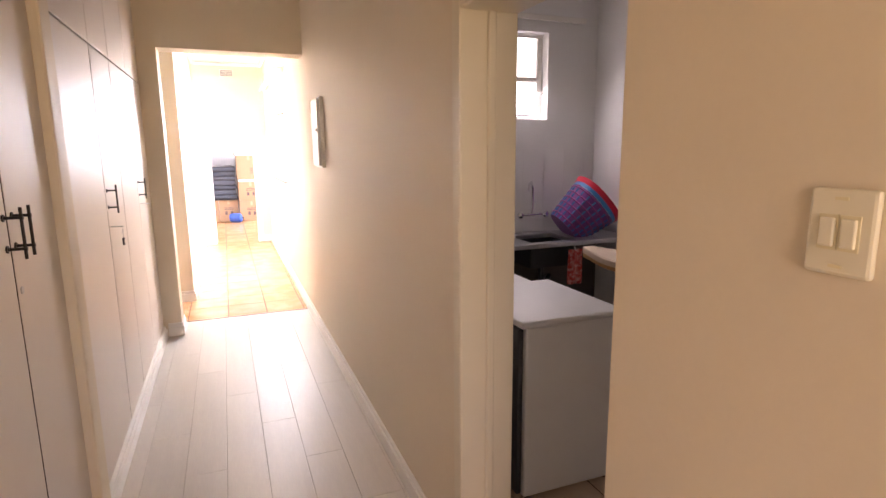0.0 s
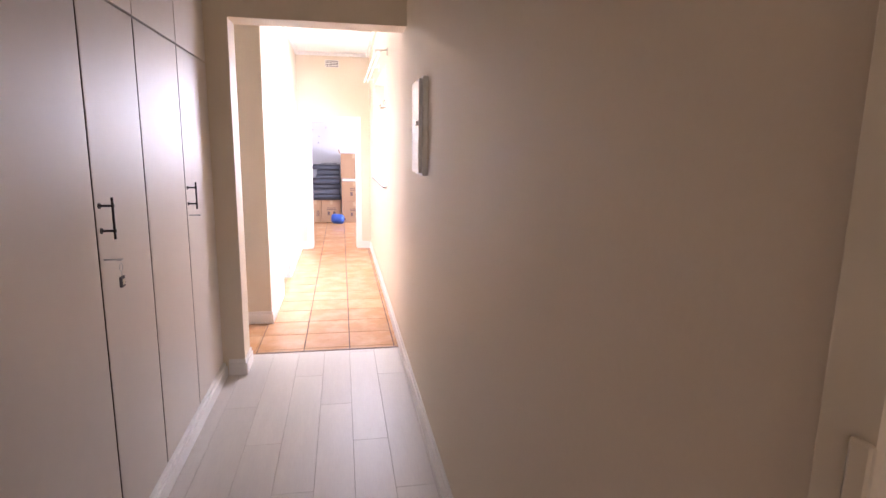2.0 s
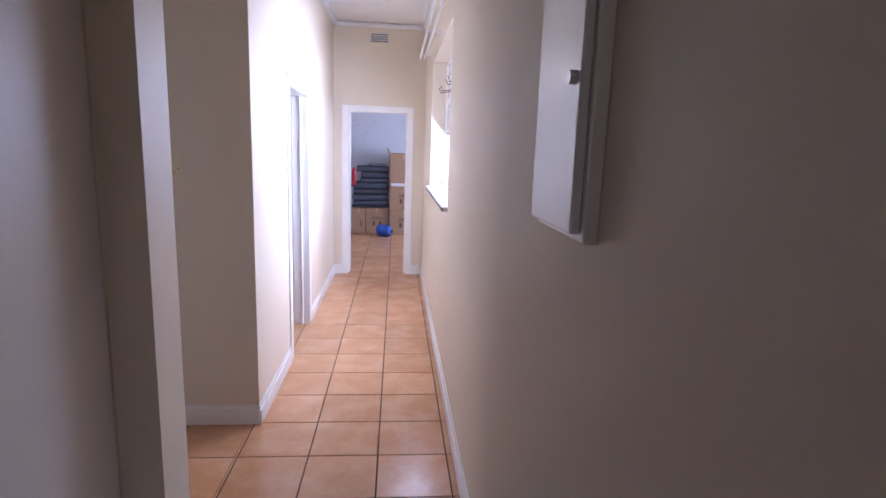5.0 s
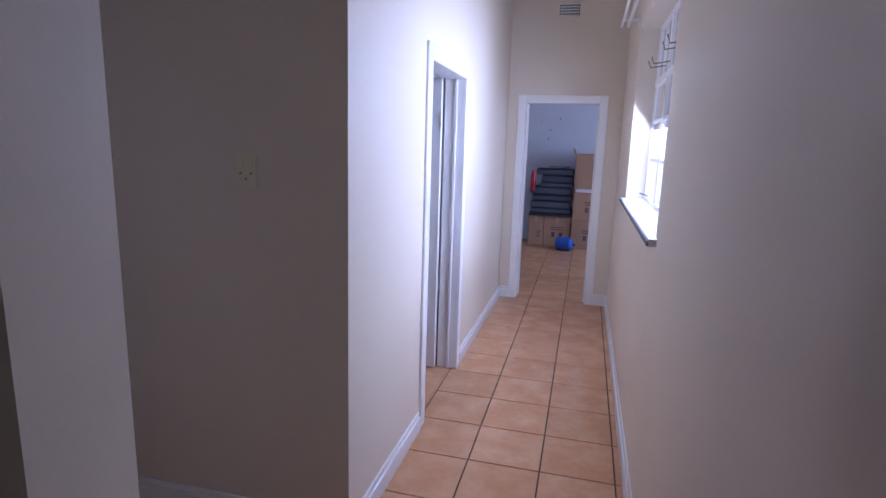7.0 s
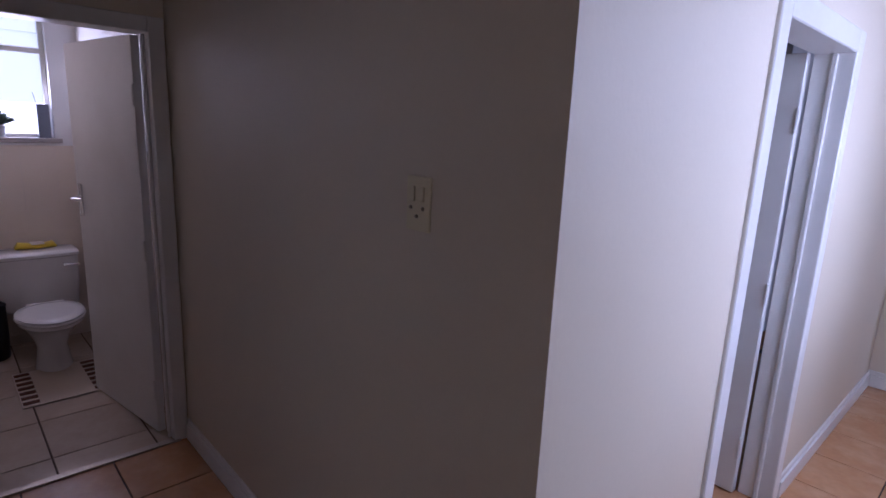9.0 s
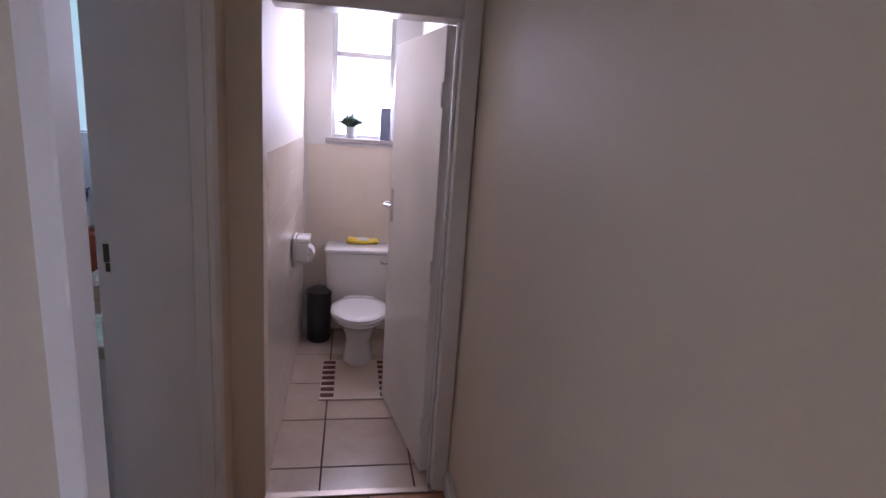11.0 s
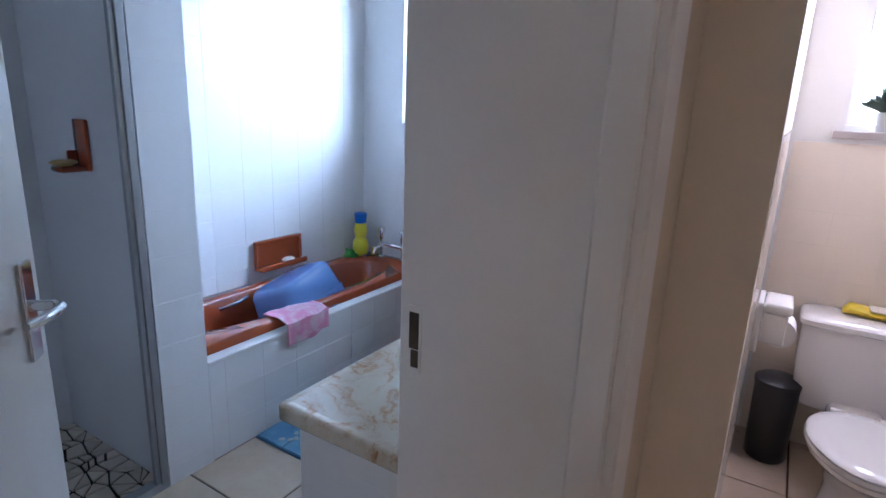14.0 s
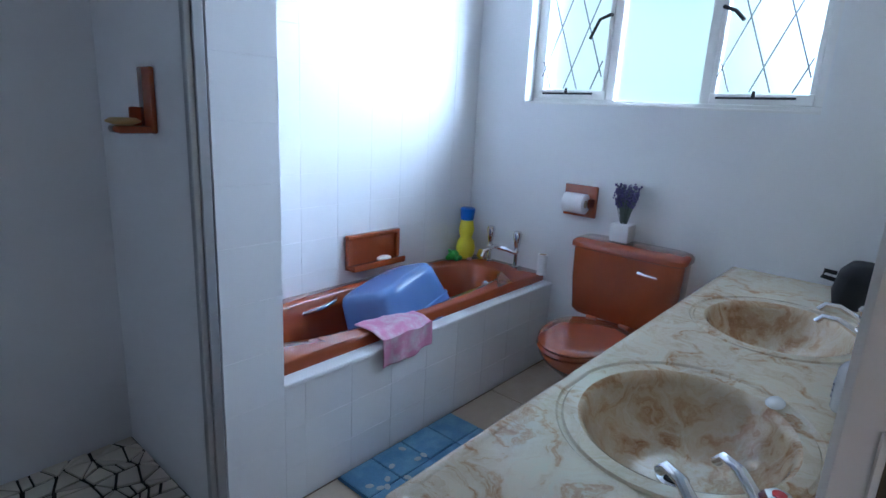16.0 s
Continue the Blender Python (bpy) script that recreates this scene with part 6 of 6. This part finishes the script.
def tiled_wall(host, axis, plane, out, a0, a1, z0, z1, pa, pz, material, oa=None, gap=0.0006):
    oa = a0 if oa is None else oa
    i0, i1 = math.floor((a0 - oa) / pa), math.ceil((a1 - oa) / pa)
    nz = math.ceil((z1 - z0) / pz)
    for i in range(i0, i1):
        for j in range(nz):
            u0, u1 = max(a0, oa + i * pa + gap / 2), min(a1, oa + (i + 1) * pa - gap / 2)
            w0, w1 = z1 - (j + 1) * pz + gap / 2, z1 - j * pz - gap / 2
            w0 = max(w0, z0)
            if u1 - u0 > 0.01 and w1 - w0 > 0.01:
                wall_piece("wall_tile", host, axis, plane, out, u0, u1, w0, w1, material)


G = 0.007
tiled_floor("floor_passage", "terracotta coloured ceramic floor tiles with dark joints", NIBX, RW, Y_TILE + 0.002, Y_FAR + T, 0.365, 0.365, 0.42, 5.687, G, TERRA)
tiled_floor("floor_side_passage", "terracotta coloured ceramic floor tiles", X_WC + 0.001, NIBX - 0.002, Y_NIB1 + 0.002, Y_COR, 0.365, 0.365, 0.42, 5.687, G, TERRA)
tiled_floor("floor_store", "terracotta coloured tiles of the storeroom", -0.78, 3.4, Y_FAR + T + 0.001, 13.08, 0.365, 0.365, 0.42, 5.687, G, TERRA)
tiled_floor("floor_toilet", "beige ceramic floor tiles with dark joints", X_OUT, X_WC - 0.002, 4.505, Y_COR, 0.43, 0.43, -2.352, 4.74, 0.008, BEIGETILE)
tiled_floor("floor_bathroom", "beige ceramic bathroom floor tiles", X_OUT, -0.94, 2.60, Y_NIB1 - 0.002, 0.43, 0.42, -2.328, 2.64, 0.008, BEIGETILE)
tiled_floor("floor_kitchen", "beige kitchen floor tiles", RW + 0.001, 3.5, -1.2, 3.0, 0.43, 0.43, 1.6, 0.2, 0.008, BEIGETILE)
structure("floor_side_room", boxes((-2.0, LW - T, Y_COR + T, Y_FAR, -0.011, 0), (LW - T, NIBX - 0.001, SY0, SY1, -0.011, 0)), TERRA, "tiled floor behind the side door", "floor")
structure("wall_side_room", boxes((-2.1, -2.0, Y_COR + T, Y_FAR + T, 0, H)), WHITEWALL, "plain wall of the closed side room", "wall")
# laminate planks
fl = structure("floor_laminate", boxes((CF + 0.001, RW, -2.85, Y_TILE, -0.011, -0.004)), PLANKGAP, "pale whitewashed laminate planks", "floor")
pw = 0.195
xs0 = 0.391 - pw * 3
for i in range(10):
    a0, a1 = max(CF, xs0 + i * pw + 0.001), min(RW, xs0 + (i + 1) * pw - 0.001)
    if a1 - a0 < 0.01:
        continue
    y = -2.85 - (i * 0.47) % 1.38
    while y < Y_TILE:
        b0, b1 = max(-2.85, y + 0.0002), min(Y_TILE, y + 1.38 - 0.0002)
        if b1 - b0 > 0.01:
            piece("plank", fl, a0, a1, b0, b1, -0.005, 0.0, LAMINATE, 0.0015)
        y += 1.38
# glazed wall tiles
byname = bpy.data.objects
tiled_wall(byname["wall_west"], "y", X_OUT, 1, 4.511, WCY1 + 0.04, 0.0, 1.425, 0.2, 0.15, PINKTILE, 4.72)
tiled_wall(byname["wall_cross"], "x", 4.505, 1, X_OUT + 0.006, X_WC - 0.115, 0.0, 1.475, 0.2, 0.15, PINKTILE)
tiled_wall(byname["wall_toilet_north"], "x", Y_COR, -1, X_OUT + 0.006, X_WC - 0.115, 0.0, 1.475, 0.2, 0.15, PINKTILE)
tiled_wall(byname["wall_bath_back"], "x", Y_BATH, 1, X_OUT, -2.446, 0.437, 2.99, 0.2, 0.15, GLAZED)
tiled_wall(byname["wall_shower_side"], "x", 2.645, 1, -2.44, -2.24, 0.0, 3.0, 0.2, 0.172, GLAZED)
tiled_wall(byname["wall_shower_side"], "y", -2.44, -1, 2.05, 2.643, 0.48, 3.0, 0.2, 0.172, GLAZED)
tiled_wall(byname["bath_panel"], "x", 2.638, 1, XI, -2.446, 0.0, 0.436, 0.2, 0.15, GLAZED)
tiled_wall(byname["wall_kitchen_east"], "y", 3.5, -1, 0.0, 2.995, 0.6, 1.60, 0.2, 0.15, GLAZED)
tiled_wall(byname["wall_kitchen_back"], "x", 3.0, -1, 2.0, 3.494, 0.91, 1.60, 0.2, 0.15, GLAZED)


# crazy paving of the shower floor: irregular stones cut from a jittered grid
def shrink(poly, d):
    c = sum((Vector(p) for p in poly), Vector((0, 0))) / len(poly)
    out = []
    for p in poly:
        v = Vector(p) - c
        out.append(c + v * max(0.1, 1 - d / max(v.length, 1e-4)))
    return out


BLACKGROUT = mat("blackened_grout", (0.028, 0.022, 0.018), 0.95, grain=0.2, scale=200)
sf = structure("shower_floor", boxes((-2.238, -0.95, 1.872, 2.60, -0.011, 0.004)), BLACKGROUT, "crazy-paved shower floor with dark joints", "shower floor")
STONE = mat("buff_broken_tile", (0.66, 0.58, 0.47), 0.4, grain=0.06, scale=40, bump=0.1, spots=(0.44, 0.38, 0.29), random_tone=0.14)
rng = random.Random(7)
NX, NY = 17, 10
gx, gy = (-0.95 + 2.238) / NX, (2.60 - 1.872) / NY
pt = {}
for i in range(NX + 1):
    for j in range(NY + 1):
        jx = 0 if i in (0, NX) else rng.uniform(-0.36, 0.36) * gx
        jy = 0 if j in (0, NY) else rng.uniform(-0.36, 0.36) * gy
        pt[i, j] = (-2.238 + i * gx + jx, 1.872 + j * gy + jy)
for i in range(NX):
    for j in range(NY):
        quad = [pt[i, j], pt[i + 1, j], pt[i + 1, j + 1], pt[i, j + 1]]
        r = rng.random()
        if r < 0.45:
            polys = [[quad[0], quad[1], quad[2]], [quad[0], quad[2], quad[3]]] if rng.random() < 0.5 else [[quad[0], quad[1], quad[3]], [quad[1], quad[2], quad[3]]]
        elif r < 0.7:
            m0 = (Vector(quad[0]) + Vector(quad[1])) / 2
            m1 = (Vector(quad[2]) * 0.65 + Vector(quad[3]) * 0.35)
            polys = [[quad[0], m0, m1, quad[3]], [m0, quad[1], quad[2], m1]]
        else:
            polys = [quad]
        for poly in polys:
            s = shrink(poly, 0.0095)
            me = bpy.data.meshes.new("stone")
            k = len(s)
            zt = 0.0105 + rng.uniform(0, 0.0015)
            me.from_pydata([(p.x, p.y, 0.003) for p in s] + [(p.x, p.y, zt) for p in s], [], [tuple(range(k - 1, -1, -1)), tuple(range(k, 2 * k))] + [(a, (a + 1) % k, (a + 1) % k + k, a + k) for a in range(k)])
            me.materials.append(STONE)
            ob = new("stone", me)
            ob.parent = sf
